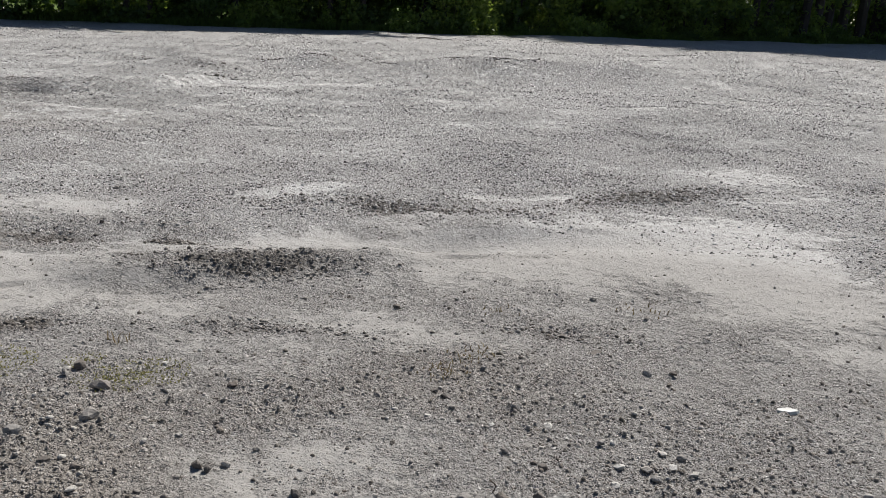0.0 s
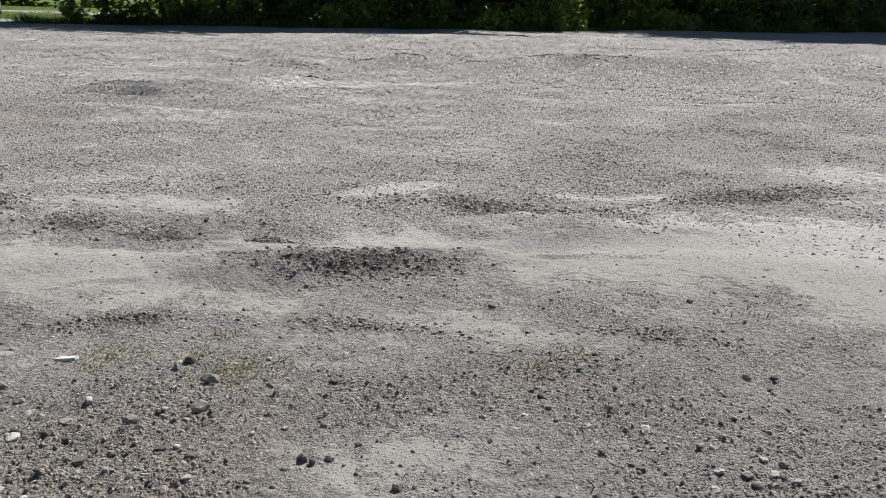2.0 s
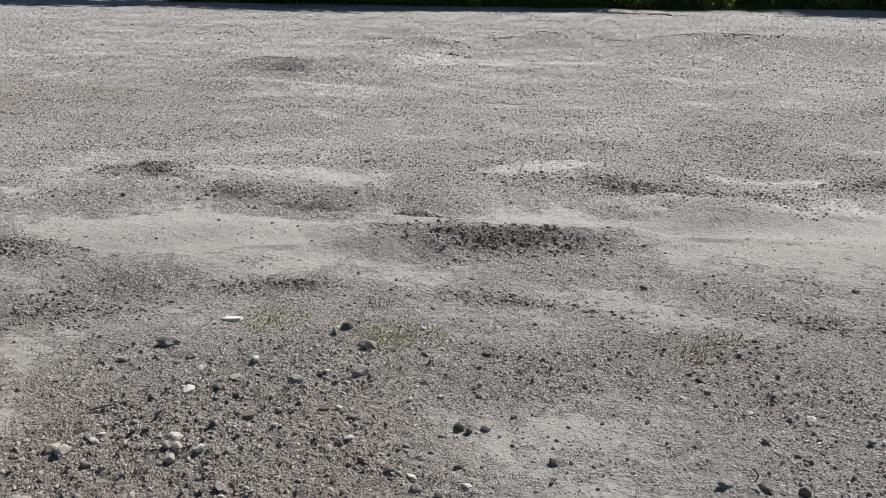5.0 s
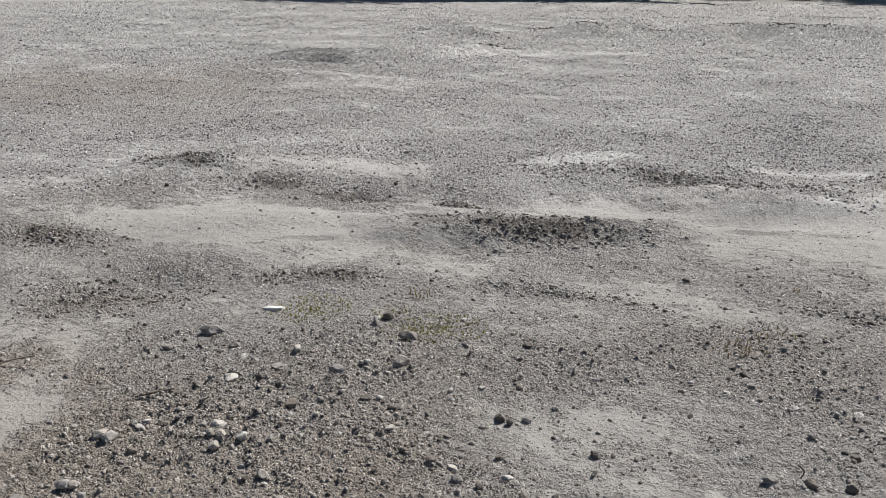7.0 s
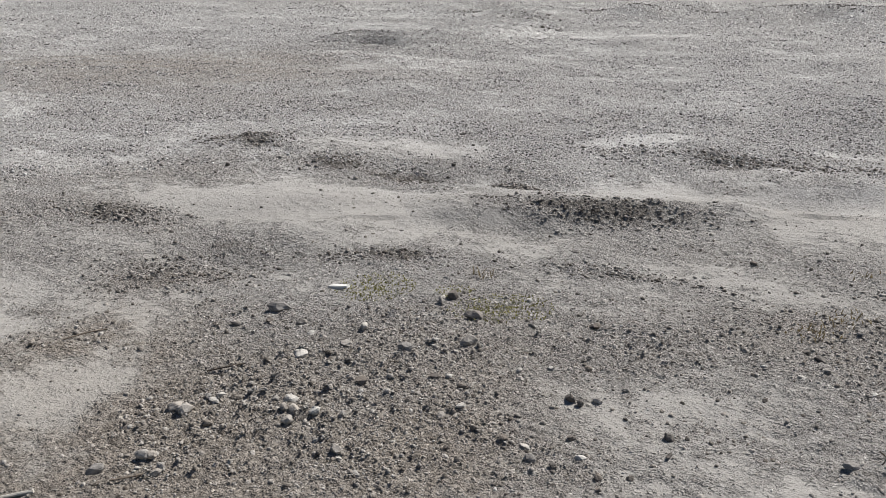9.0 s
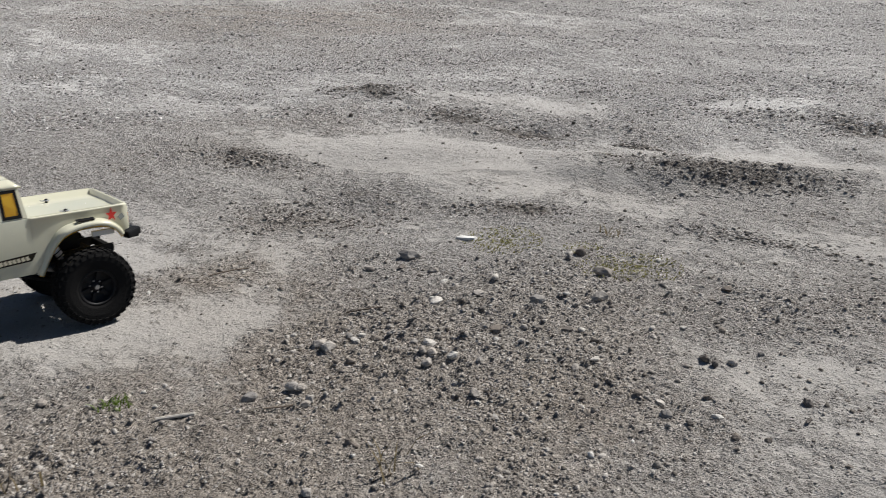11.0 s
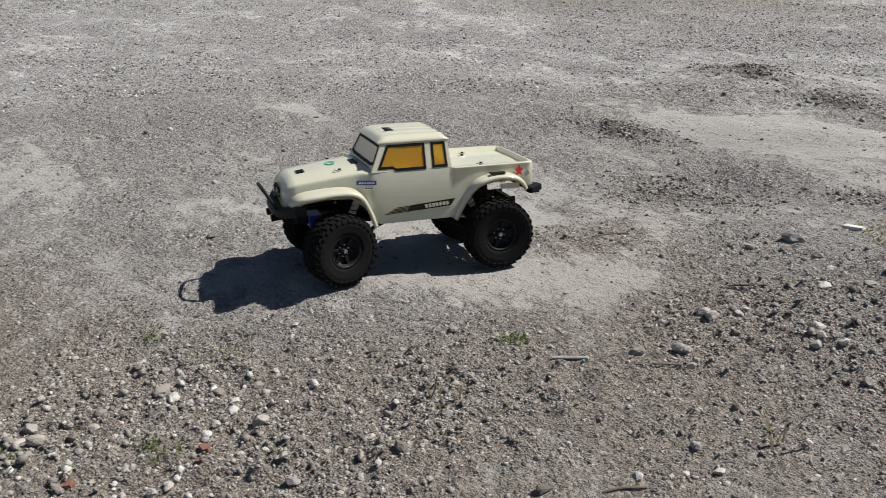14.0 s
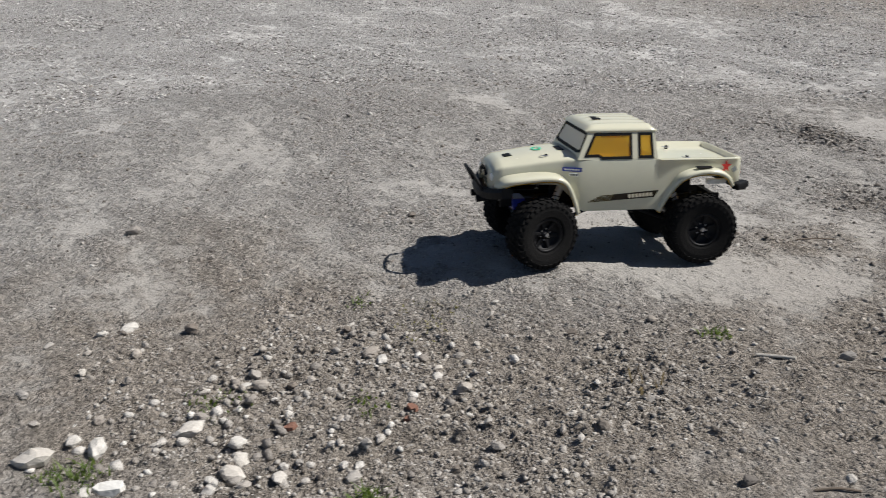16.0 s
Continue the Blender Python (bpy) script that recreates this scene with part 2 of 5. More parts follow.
SMOOTH_MID = [
    (-1.11, 0.94, 0.07, 0.38, 22, 0.6),
    (0.73, 2.4, 0.33, 0.3, 12, 0.9),
    (0.21, 2.76, 0.43, 0.19, 14, 1), (1.14, 3.98, 0.34, 0.33, 17, 0.9), (0.85, 2.88, 0.3, 0.23, 14, 0.8), (-0.65, 3.14, 0.24, 0.19, 16, 0.7),
    (0.04, 3.45, 0.28, 0.17, 17, 0.7), (-1.29, 2.81, 0.21, 0.1, 16, 0.8), (-2.13, 7.65, 0.62, 0.49, 34, 0.4), (-4.42, 8.77, 0.67, 1.08, 42, 0.3),
    (0.43, 6.41, 0.37, 0.49, 26, 0.4), (-1.3, 2.01, 0.36, 0.13, 18, 0.9), (0.46, 2.69, 0.26, 0.18, 19, 0.8),
    (-1.69, -0.16, 0.17, 0.1, 60, 0.6), (-1.41, 0.72, 0.14, 0.17, 60, 0.6), (-1.8, 1.04, 0.15, 0.26, 59, 0.6), (-2.49, -0.12, 0.14, 0.16, 59, -0.3),
    (-1.13, 0.01, 0.18, 0.16, 60, -0.9),
]


def treeline(x):
    """The wood's edge: y at x."""
    return 27.7 + 0.86 * x + 3.4 * np.exp(-((x + 12.0) / 4.5) ** 2) + 0.5 * np.sin(x * 0.9)


def domes(x, y, size, seed, share):
    """Heights of separate rounded lumps, 0 to 1, one to a cell at most; share: how many cells hold one."""
    u, v = x / size, y / size
    ix, iy = np.floor(u), np.floor(v)
    top = np.zeros_like(u)
    for dx in (-1, 0, 1):
        for dy in (-1, 0, 1):
            jx, jy = ix + dx, iy + dy
            cx, cy = jx + 0.2 + 0.6 * lattice(jx, jy, seed), jy + 0.2 + 0.6 * lattice(jx, jy, seed + 1)
            r = 0.22 + 0.42 * lattice(jx, jy, seed + 2) ** 2
            a = lattice(jx, jy, seed + 4) * math.pi
            p, q = (u - cx) * np.cos(a) + (v - cy) * np.sin(a), (v - cy) * np.cos(a) - (u - cx) * np.sin(a)
            d = (p * p + 1.7 * q * q) / (r * r)
            top = np.maximum(top, r / 0.64 * np.sqrt(np.clip(1 - d, 0, 1)) * (lattice(jx, jy, seed + 3) < share))
    return top


def rough_ground(x, y):
    """Lumps and crumbs of trodden earth on the stony parts, fading out where the sheet is coarse."""
    st = stoniness(x, y)
    near = np.clip(1.25 - np.hypot(np.maximum(np.abs(x + 0.55) - 1.05, 0), np.maximum(np.abs(y - 1.1) - 1.4, 0)) / 1.2, 0, 1)
    z = 0.0085 * st ** 1.4 * domes(x, y, 0.030, 401, 0.5) + 0.0085 * st * domes(x, y, 0.018, 411, 0.75)
    return near * (z + (0.0015 + 0.013 * st) * (fractal(x, y, 0.03, 61, 2, 0.6) - 0.5))


def height(x, y):
    x, y = np.asarray(x, float), np.asarray(y, float)
    z = 0.030 * (fractal(x, y, 0.55, 11, 3) - 0.5) + 0.013 * (fractal(x, y, 0.13, 21, 4, 0.6) - 0.5)
    z = z + 0.16 * (fractal(x, y * 1.6, 3.0, 31, 3) - 0.5) * np.clip((np.hypot(x + 0.6, y - 1.2) - 2.5) / 4, 0, 1)
    for cx, cy, sx, sy, turn, h in RELIEF + RELIEF_FAR:
        h = h * (1.3 if cy > 4 else 1.1 if cy > 1.7 else 1.0)
        z = z + h * swell(x, y, cx, cy, sx, sy, turn)
    for line, h, before, behind in LIPS:
        z = z + lip(x, y, line, h, before, behind)
    return z + rough_ground(x, y)


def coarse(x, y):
    """0 on the fine ground near the mound, 1 from about 3 m out, where gravel is coarser and coloured paler."""
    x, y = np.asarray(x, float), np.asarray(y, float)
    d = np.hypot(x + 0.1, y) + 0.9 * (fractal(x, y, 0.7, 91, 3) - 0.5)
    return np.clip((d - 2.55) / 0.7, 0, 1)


def stoniness(x, y):
    """0 on smooth silt, 1 on loose gravel."""
    x, y = np.asarray(x, float), np.asarray(y, float)
    s = 1.05 * (fractal(x, y * 1.5, 0.30, 41, 4, 0.7) - 0.5) + 0.36 + 0.10 * coarse(x, y)
    for cx, cy, sx, sy, turn, h in STONY + STONY_WIDE + STONY_MID + STONY_MID_B:
        s = s + 0.6 * h * swell(x, y, cx, cy, sx, sy, turn)
    for cx, cy, sx, sy, turn, h in SMOOTH + SMOOTH_MID:
        s = s - 0.5 * h * swell(x, y, cx, cy, sx, sy, turn)
    return np.clip(s, 0, 1)


def mesh_from(name, verts, quads, loops_per=4):
    me = bpy.data.meshes.new(name)
    verts, quads = np.asarray(verts, np.float32), np.asarray(quads, np.int32)
    me.vertices.add(len(verts))
    me.vertices.foreach_set("co", verts.ravel())
    me.loops.add(quads.size)
    me.loops.foreach_set("vertex_index", quads.ravel())
    me.polygons.add(len(quads))
    me.polygons.foreach_set("loop_start", np.arange(0, quads.size, loops_per, dtype=np.int32))
    me.polygons.foreach_set("loop_total", np.full(len(quads), loops_per, np.int32))
    me.update(calc_edges=True)
    return me


def spread(lo, hi, step, far, before, after):
    """Even steps from lo to hi, then ones growing by the ratios before and after out to far."""
    core = list(np.arange(lo, hi, step))

    def outwards(ratio):
        out, d = [], step
        while not out or out[-1] < far:
            d *= ratio if not out or out[-1] < 9.0 else 1.11
            out.append((out[-1] if out else 0) + d)
        return out
    return np.array([lo - v for v in reversed(outwards(before))] + core + [core[-1] + v for v in outwards(after)])


STEP = 0.006
gx, gy = spread(-1.6, 0.5, STEP, 900.0, 1.022, 1.022), spread(-0.3, 2.5, STEP, 900.0, 1.10, 1.016)
GX, GY = np.meshgrid(gx, gy)
GZ = height(GX, GY)
STONE = stoniness(GX, GY)
edge = GY - treeline(GX)
GREEN = np.clip((edge + 1.2 * (fractal(GX, GY, 1.5, 71, 3) - 0.5)) / 0.6, 0, 1) * (GX > -13.6)
LAWN = np.clip((GY - 22.8 - 0.45 * (GX + 15.5)) / 0.3, 0, 1) * (GX <= -13.6) * (1 - np.clip((GY - 31.0) / 0.5, 0, 1) * np.clip((36.0 - GY) / 0.5, 0, 1))
GREEN = np.maximum(GREEN, LAWN)
nx, ny = len(gx), len(gy)
idx = np.arange(nx * ny).reshape(ny, nx)
quads = np.stack([idx[:-1, :-1], idx[:-1, 1:], idx[1:, 1:], idx[1:, :-1]], -1).reshape(-1, 4)
ground_mesh = mesh_from("ground", np.stack([GX, GY, GZ], -1).reshape(-1, 3), quads)
EARTHY = np.clip(sum(h * swell(GX, GY, cx, cy, sx, sy, turn) for cx, cy, sx, sy, turn, h in EARTH) * (0.45 + fractal(GX, GY, 0.16, 81, 3)), 0, 1)
# dark earth, plus shade of hollows and sunless slopes put into the colour
DARK = np.clip(sum(h * swell(GX, GY, cx, cy, sx, sy, turn) for cx, cy, sx, sy, turn, h in [(-0.88, 1.18, 0.26, 0.20, 50, 0.35)] + [p[:5] + (0.7 * p[5],) for p in STONY] + [p[:5] + (0.4 * p[5],) for p in STONY_WIDE[4:15]] + [p[:5] + (0.7 * p[5],) for p in STONY_MID + STONY_MID_B]) * (0.4 + 1.2 * fractal(GX, GY, 0.08, 87, 3)), 0, 1)
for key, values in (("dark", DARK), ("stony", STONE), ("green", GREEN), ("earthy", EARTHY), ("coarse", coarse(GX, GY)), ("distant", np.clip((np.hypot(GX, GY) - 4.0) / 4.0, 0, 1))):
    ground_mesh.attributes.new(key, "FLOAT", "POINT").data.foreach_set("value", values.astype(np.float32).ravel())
ground_mesh.polygons.foreach_set("use_smooth", np.ones(len(quads), bool))
ground = tagged(new("ground", ground_mesh), "pale grey silt and gravel ground with ruts and mounds", "ground", kind="structure")

m, nt, b = material("gravel_ground", (0.3, 0.29, 0.27), 0.95, 0, 0.12)
st = attribute(nt, "stony")
fine = noise_node(nt, 330, 4, 0.7)
grain = noise_node(nt, 120, 5, 0.75)
mid = noise_node(nt, 22, 6, 0.7)
wide = noise_node(nt, 1.7, 5, 0.6)
tc = nt.nodes.new("ShaderNodeTexCoord")


def cells(scale):
    v = nt.nodes.new("ShaderNodeTexVoronoi")
    v.inputs["Scale"].default_value = scale
    nt.links.new(tc.outputs["Object"], v.inputs["Vector"])
    return v


vor, vor2, vor3 = cells(330), cells(140), cells(72)
far_c = attribute(nt, "coarse")


def sparse(v, least):
    """Height of single grains standing out of the cells, 0 between them."""
    rnd = nt.nodes.new("ShaderNodeSeparateColor")
    nt.links.new(v.outputs["Color"], rnd.inputs[0])
    tall = calc(nt, "MAXIMUM", calc(nt, "SUBTRACT", rnd.outputs[0], least), 0.0)
    dome = calc(nt, "MAXIMUM", calc(nt, "SUBTRACT", 0.55, v.outputs["Distance"]), 0.0)
    return calc(nt, "MINIMUM", calc(nt, "MULTIPLY", calc(nt, "MULTIPLY", tall, dome), 9.0), 1.0), rnd.outputs[1]


g1, c1 = sparse(vor, 0.38)
g2, c2 = sparse(vor2, 0.55)
g3, c3 = sparse(vor3, 0.45)
g4, c4 = sparse(cells(34), 0.28)
far_d = attribute(nt, "distant")
silt = mix(nt, ramp(nt, wide, [(0.3, (0, 0, 0)), (0.7, (1, 1, 1))]), (0.415, 0.406, 0.390), (0.455, 0.446, 0.430))
# silt is darker close by, paler farther out
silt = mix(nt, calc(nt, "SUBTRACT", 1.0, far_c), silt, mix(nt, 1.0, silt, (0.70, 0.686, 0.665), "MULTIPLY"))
silt = mix(nt, ramp(nt, mid, [(0.42, (0, 0, 0)), (0.75, (1, 1, 1))]), silt, (0.31, 0.297, 0.278))
edge_f = calc(nt, "ADD", st, calc(nt, "MULTIPLY", calc(nt, "SUBTRACT", mid, 0.5), 1.4))
loose = ramp(nt, edge_f, [(0.18, (0, 0, 0)), (0.62, (1, 1, 1))])
TONES = [(0.0, (0.10, 0.09, 0.08)), (0.3, (0.24, 0.224, 0.206)), (0.65, (0.41, 0.393, 0.37)), (1.0, (0.70, 0.68, 0.65))]
bed = mix(nt, ramp(nt, grain, [(0.36, (0, 0, 0)), (0.62, (1, 1, 1))]), (0.235, 0.222, 0.206), (0.43, 0.414, 0.392))
bed = mix(nt, calc(nt, "MULTIPLY", wide, 0.3), bed, (0.335, 0.310, 0.284))
crumb = ramp(nt, noise_node(nt, 95, 4, 0.65), [(0.50, (0, 0, 0)), (0.585, (1, 1, 1))])
crumb2 = ramp(nt, noise_node(nt, 42, 5, 0.7), [(0.56, (0, 0, 0)), (0.62, (1, 1, 1))])
# bed grows paler farther out
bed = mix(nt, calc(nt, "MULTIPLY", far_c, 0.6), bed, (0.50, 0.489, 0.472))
soil = mix(nt, loose, silt, bed)
few = calc(nt, "ADD", calc(nt, "MULTIPLY", loose, 0.88), 0.12)
soil = mix(nt, calc(nt, "MULTIPLY", g1, few), soil, ramp(nt, c1, TONES))
soil = mix(nt, calc(nt, "MULTIPLY", g2, few), soil, ramp(nt, c2, TONES))
soil = mix(nt, calc(nt, "MULTIPLY", calc(nt, "MULTIPLY", g3, far_c), calc(nt, "ADD", calc(nt, "MULTIPLY", loose, 0.55), 0.45)), soil, ramp(nt, c3, TONES))
soil = mix(nt, calc(nt, "MULTIPLY", calc(nt, "MULTIPLY", g4, far_d), 0.8), soil, ramp(nt, c4, [(0.0, (0.13, 0.12, 0.11)), (0.3, (0.33, 0.312, 0.29)), (0.6, (0.52, 0.50, 0.475)), (1.0, (0.86, 0.84, 0.81))]))
soil = mix(nt, calc(nt, "MULTIPLY", attribute(nt, "earthy"), calc(nt, "ADD", calc(nt, "MULTIPLY", loose, 0.7), 0.3)), soil, mix(nt, 1.0, soil, (0.88, 0.825, 0.76), "MULTIPLY"))
# dark earth and painted slope shade, broken up by noise
shade_earth = ramp(nt, calc(nt, "ADD", calc(nt, "MULTIPLY", attribute(nt, "dark"), 0.6), calc(nt, "MULTIPLY", noise_node(nt, 38, 5, 0.75), 0.7)), [(0.55, (0, 0, 0)), (0.72, (1, 1, 1))])
soil = mix(nt, calc(nt, "MULTIPLY", shade_earth, 0.75), soil, (0.125, 0.112, 0.098))
grass_c = ramp(nt, noise_node(nt, 6, 5), [(0.25, (0.07, 0.11, 0.025)), (0.75, (0.16, 0.23, 0.06))])
soil = mix(nt, attribute(nt, "green"), soil, grass_c)
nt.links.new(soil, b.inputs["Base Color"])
hgt = calc(nt, "ADD", calc(nt, "MULTIPLY", g1, 0.20), calc(nt, "MULTIPLY", g2, 0.42))
hgt = calc(nt, "ADD", hgt, calc(nt, "MULTIPLY", calc(nt, "MULTIPLY", g3, far_c), 0.65))
hgt = calc(nt, "ADD", hgt, calc(nt, "MULTIPLY", calc(nt, "MULTIPLY", g4, far_d), 1.3))
hgt = calc(nt, "ADD", hgt, calc(nt, "MULTIPLY", grain, 0.9))
hgt = calc(nt, "ADD", hgt, calc(nt, "ADD", calc(nt, "MULTIPLY", crumb, 0.55), calc(nt, "MULTIPLY", crumb2, 0.9)))
hgt = calc(nt, "MULTIPLY", hgt, few)
hgt = calc(nt, "ADD", hgt, calc(nt, "MULTIPLY", fine, 0.12))
bump(nt, b, calc(nt, "ADD", hgt, calc(nt, "MULTIPLY", mid, 0.4)), 0.012, 1.0)
ground_mesh.materials.append(m)

# ---- wood and lawn ----
def part(name, bm, mat, parent, label="", smooth=False):
    """One mesh object from a bmesh, under a thing or a part."""
    me = bpy.data.meshes.new(name)
    bm.to_mesh(me)
    bm.free()
    for mt in mat if isinstance(mat, (list, tuple)) else (mat,):
        me.materials.append(mt)
    if smooth:
        me.polygons.foreach_set("use_smooth", np.ones(len(me.polygons), bool))
    ob = new(name, me)
    ob.parent = parent
    return tagged(ob, label)


BARK = varied("bark", (0.05, 0.043, 0.036), 0.45, 6, 0.9, 0, 0.2, 0.01, 40)


def leaf_material(name, dark, light, through=(0.25, 0.38, 0.03)):
    m, nt, b = material(name, light, 0.55, 0, 0.3)
    geo = nt.nodes.new("ShaderNodeNewGeometry")
    c = ramp(nt, geo.outputs["Random Per Island"], [(0.0, dark), (1.0, light)])
    nt.links.new(c, b.inputs["Base Color"])
    tr = nt.nodes.new("ShaderNodeBsdfTranslucent")
    nt.links.new(mix(nt, 0.6, c, through), tr.inputs["Color"])
    ms = nt.nodes.new("ShaderNodeMixShader")
    ms.inputs[0].default_value = 0.4
    nt.links.new(b.outputs[0], ms.inputs[1])
    nt.links.new(tr.outputs[0], ms.inputs[2])
    nt.links.new(ms.outputs[0], nt.nodes["Material Output"].inputs["Surface"])
    return m


LEAF_DARK = leaf_material("leaves_dark", (0.035, 0.055, 0.02), (0.09, 0.135, 0.035))
# brighter copy of the leaves, sunlit look put into the colour
LEAF_SUNLIT = leaf_material("leaves_sunlit", (0.07, 0.105, 0.022), (0.22, 0.29, 0.065), (0.34, 0.46, 0.05))


def leaf_mesh(name, rng, centres, radii, count, size, mat):
    """Leaves as small folded blades in clumps."""
    pick = rng.integers(0, len(centres), count)
    off = rng.normal(0, 0.5, (count, 3))
    base = np.asarray(centres)[pick] + off * np.asarray(radii)[pick][:, None]
    u = rng.normal(0, 1, (count, 3))
    u /= np.linalg.norm(u, axis=1)[:, None]
    v = np.cross(u, rng.normal(0, 1, (count, 3)))
    v /= np.linalg.norm(v, axis=1)[:, None]
    w = np.cross(u, v)
    s = size * rng.uniform(0.6, 1.4, count)[:, None]
    tip, root = base + u * s, base - u * s
    left, right = base + v * s * 0.5 + w * s * 0.15, base - v * s * 0.5 + w * s * 0.15
    P = np.stack([root, left, tip, right], 1).reshape(-1, 3)
    me = mesh_from(name, P, np.arange(count * 4).reshape(-1, 4))
    me.materials.append(mat)
    return me


def limb(bm, a, b, r0, r1, sides=7):
    """A tapered, slightly bent round limb from a to b."""
    a, b = Vector(a), Vector(b)
    d = (b - a).normalized()
    side = d.orthogonal().normalized()
    up = d.cross(side)
    rings = []
    for k in range(5):
        f = k / 4
        c = a.lerp(b, f) + side * math.sin(f * math.pi) * (b - a).length * 0.04
        r = r0 + (r1 - r0) * f
        rings.append([bm.verts.new(c + (side * math.cos(j * math.tau / sides) + up * math.sin(j * math.tau / sides)) * r) for j in range(sides)])
    for p, q in zip(rings, rings[1:]):
        for j in range(sides):
            bm.faces.new((p[j], p[(j + 1) % sides], q[(j + 1) % sides], q[j]))
    bm.faces.new(rings[-1])


def tree(x, y, h, spread_r, seed, low=0.35, leaves=2600, mat=None, size=0.10):
    rng = np.random.default_rng(seed)
    z = float(height(x, y))
    root = tagged(new("tree"), "broadleaved tree with a dark trunk at the wood's edge", "tree", "trees at the edge")
    root.location = (x, y, z - 0.05)
    bm = bmesh.new()
    top = (rng.normal(0, 0.3), rng.normal(0, 0.3), h * 0.85)
    limb(bm, (0, 0, 0), top, 0.016 * h ** 0.8, 0.02)
    centres, radii = [], []
    for k in range(9):
        f = low + (0.95 - low) * k / 8
        a = rng.random() * math.tau
        start = Vector(top) * f
        reach = spread_r * (1.1 - 0.6 * abs(f - 0.55)) * rng.uniform(0.6, 1.0)
        end = start + Vector((math.cos(a) * reach, math.sin(a) * reach, reach * rng.uniform(0.1, 0.6)))
        limb(bm, start, end, 0.006 * h ** 0.8, 0.008, 5)
        for q in (0.45, 0.75, 1.0):
            centres.append(start.lerp(end, q)[:])
            radii.append(spread_r * rng.uniform(0.28, 0.5))
    part("trunk", bm, BARK, root)
    crown = new("crown", leaf_mesh("crown", rng, centres, radii, leaves, size, mat or LEAF_DARK))
    crown.parent = root
    return root


def bush(x, y, w, h, seed, mat=None, leaves=900, size=0.06):
    rng = np.random.default_rng(seed)
    root = tagged(new("bush"), "dense green bush in the undergrowth of the wood", "bush", "undergrowth bushes")
    root.location = (x, y, float(height(x, y)) - 0.03)
    bm = bmesh.new()
    centres, radii = [], []
    for k in range(7):
        a, r = rng.random() * math.tau, w * rng.uniform(0.2, 0.9)
        end = (math.cos(a) * r, math.sin(a) * r, h * rng.uniform(0.25, 0.85))
        limb(bm, (0, 0, 0), end, 0.02, 0.006, 5)
        centres.append(end)
        radii.append(w * rng.uniform(0.3, 0.55))
        centres.append((end[0] * 0.7, end[1] * 0.7, end[2] * 0.4))
        radii.append(w * 0.4)
    part("stem", bm, BARK, root)
    me = leaf_mesh("foliage", rng, centres, radii, leaves, size, mat or LEAF_DARK)
    f = new("foliage", me)
    f.parent = root
    return root


wood_rng = random.Random(4)
for k in range(30):
    x = -12.2 + k * 1.15 + wood_rng.uniform(-0.4, 0.4)
    if -1.6 < x < 8.6:
        continue
    big = x > 4
    yy = float(treeline(x)) + (wood_rng.uniform(2.4, 3.4) if big else wood_rng.uniform(0.9, 2.2))
    tree(x, yy, min(32.0, 16.5 + 2.2 * (x - 9)) * wood_rng.uniform(0.94, 1.06) if big else wood_rng.uniform(7.2, 8.8), wood_rng.uniform(3.0, 4.0) if big else wood_rng.uniform(1.8, 2.5), 100 + k, 0.28 if big else 0.2, 8500 if big else 4200, size=0.27 if big else 0.19)
for k in range(11):
    x = -1.8 + k * 1.0
    tree(x, float(treeline(x)) + wood_rng.uniform(1.0, 2.0), wood_rng.uniform(2.6, 3.6), 1.1, 160 + k, 0.3, 1800, LEAF_SUNLIT if k % 2 else LEAF_DARK, size=0.10)
for k in range(24):
    x = -12.0 + k * 1.6 + wood_rng.uniform(-0.5, 0.5)
    if x < -6 and k % 2:
        continue
    tree(x, float(treeline(x)) + wood_rng.uniform(5.0, 8.0), wood_rng.uniform(6, 9), wood_rng.uniform(1.8, 2.6), 200 + k, 0.16, 2600, LEAF_SUNLIT if k % 3 == 0 else LEAF_DARK, size=0.18)
for k in range(52):
    x = -12.9 + k * 0.66 + wood_rng.uniform(-0.25, 0.25)
    bush(x, float(treeline(x)) + wood_rng.uniform(0.2, 1.2), wood_rng.uniform(0.35, 0.7), wood_rng.uniform(0.25, 0.75), 300 + k, LEAF_SUNLIT if k % 3 == 0 else LEAF_DARK, 800)
for k in range(30):
    x = -11.8 + k * 1.3 + wood_rng.uniform(-0.4, 0.4)
    bush(x, float(treeline(x)) + wood_rng.uniform(2.2, 4.0), wood_rng.uniform(0.8, 1.2), wood_rng.uniform(1.2, 2.6), 400 + k, LEAF_SUNLIT if k % 3 == 1 else LEAF_DARK, 1200, 0.10)

# sunlit patches of foliage as brighter-coloured bushes; third and fourth are a grass clump
for k, (x, off, w, h) in enumerate(((-1.7, 0.6, 0.9, 1.5), (-0.9, 0.9, 0.8, 1.3), (1.7, -0.1, 0.7, 0.45), (2.5, 0.0, 0.6, 0.35), (-6.2, 0.9, 0.8, 0.9), (-4.6, 1.1, 0.7, 1.1), (8.8, 0.9, 0.8, 1.8))):
    bush(x, float(treeline(x)) + off, w, h, 460 + k, LEAF_SUNLIT, 1600, 0.07)

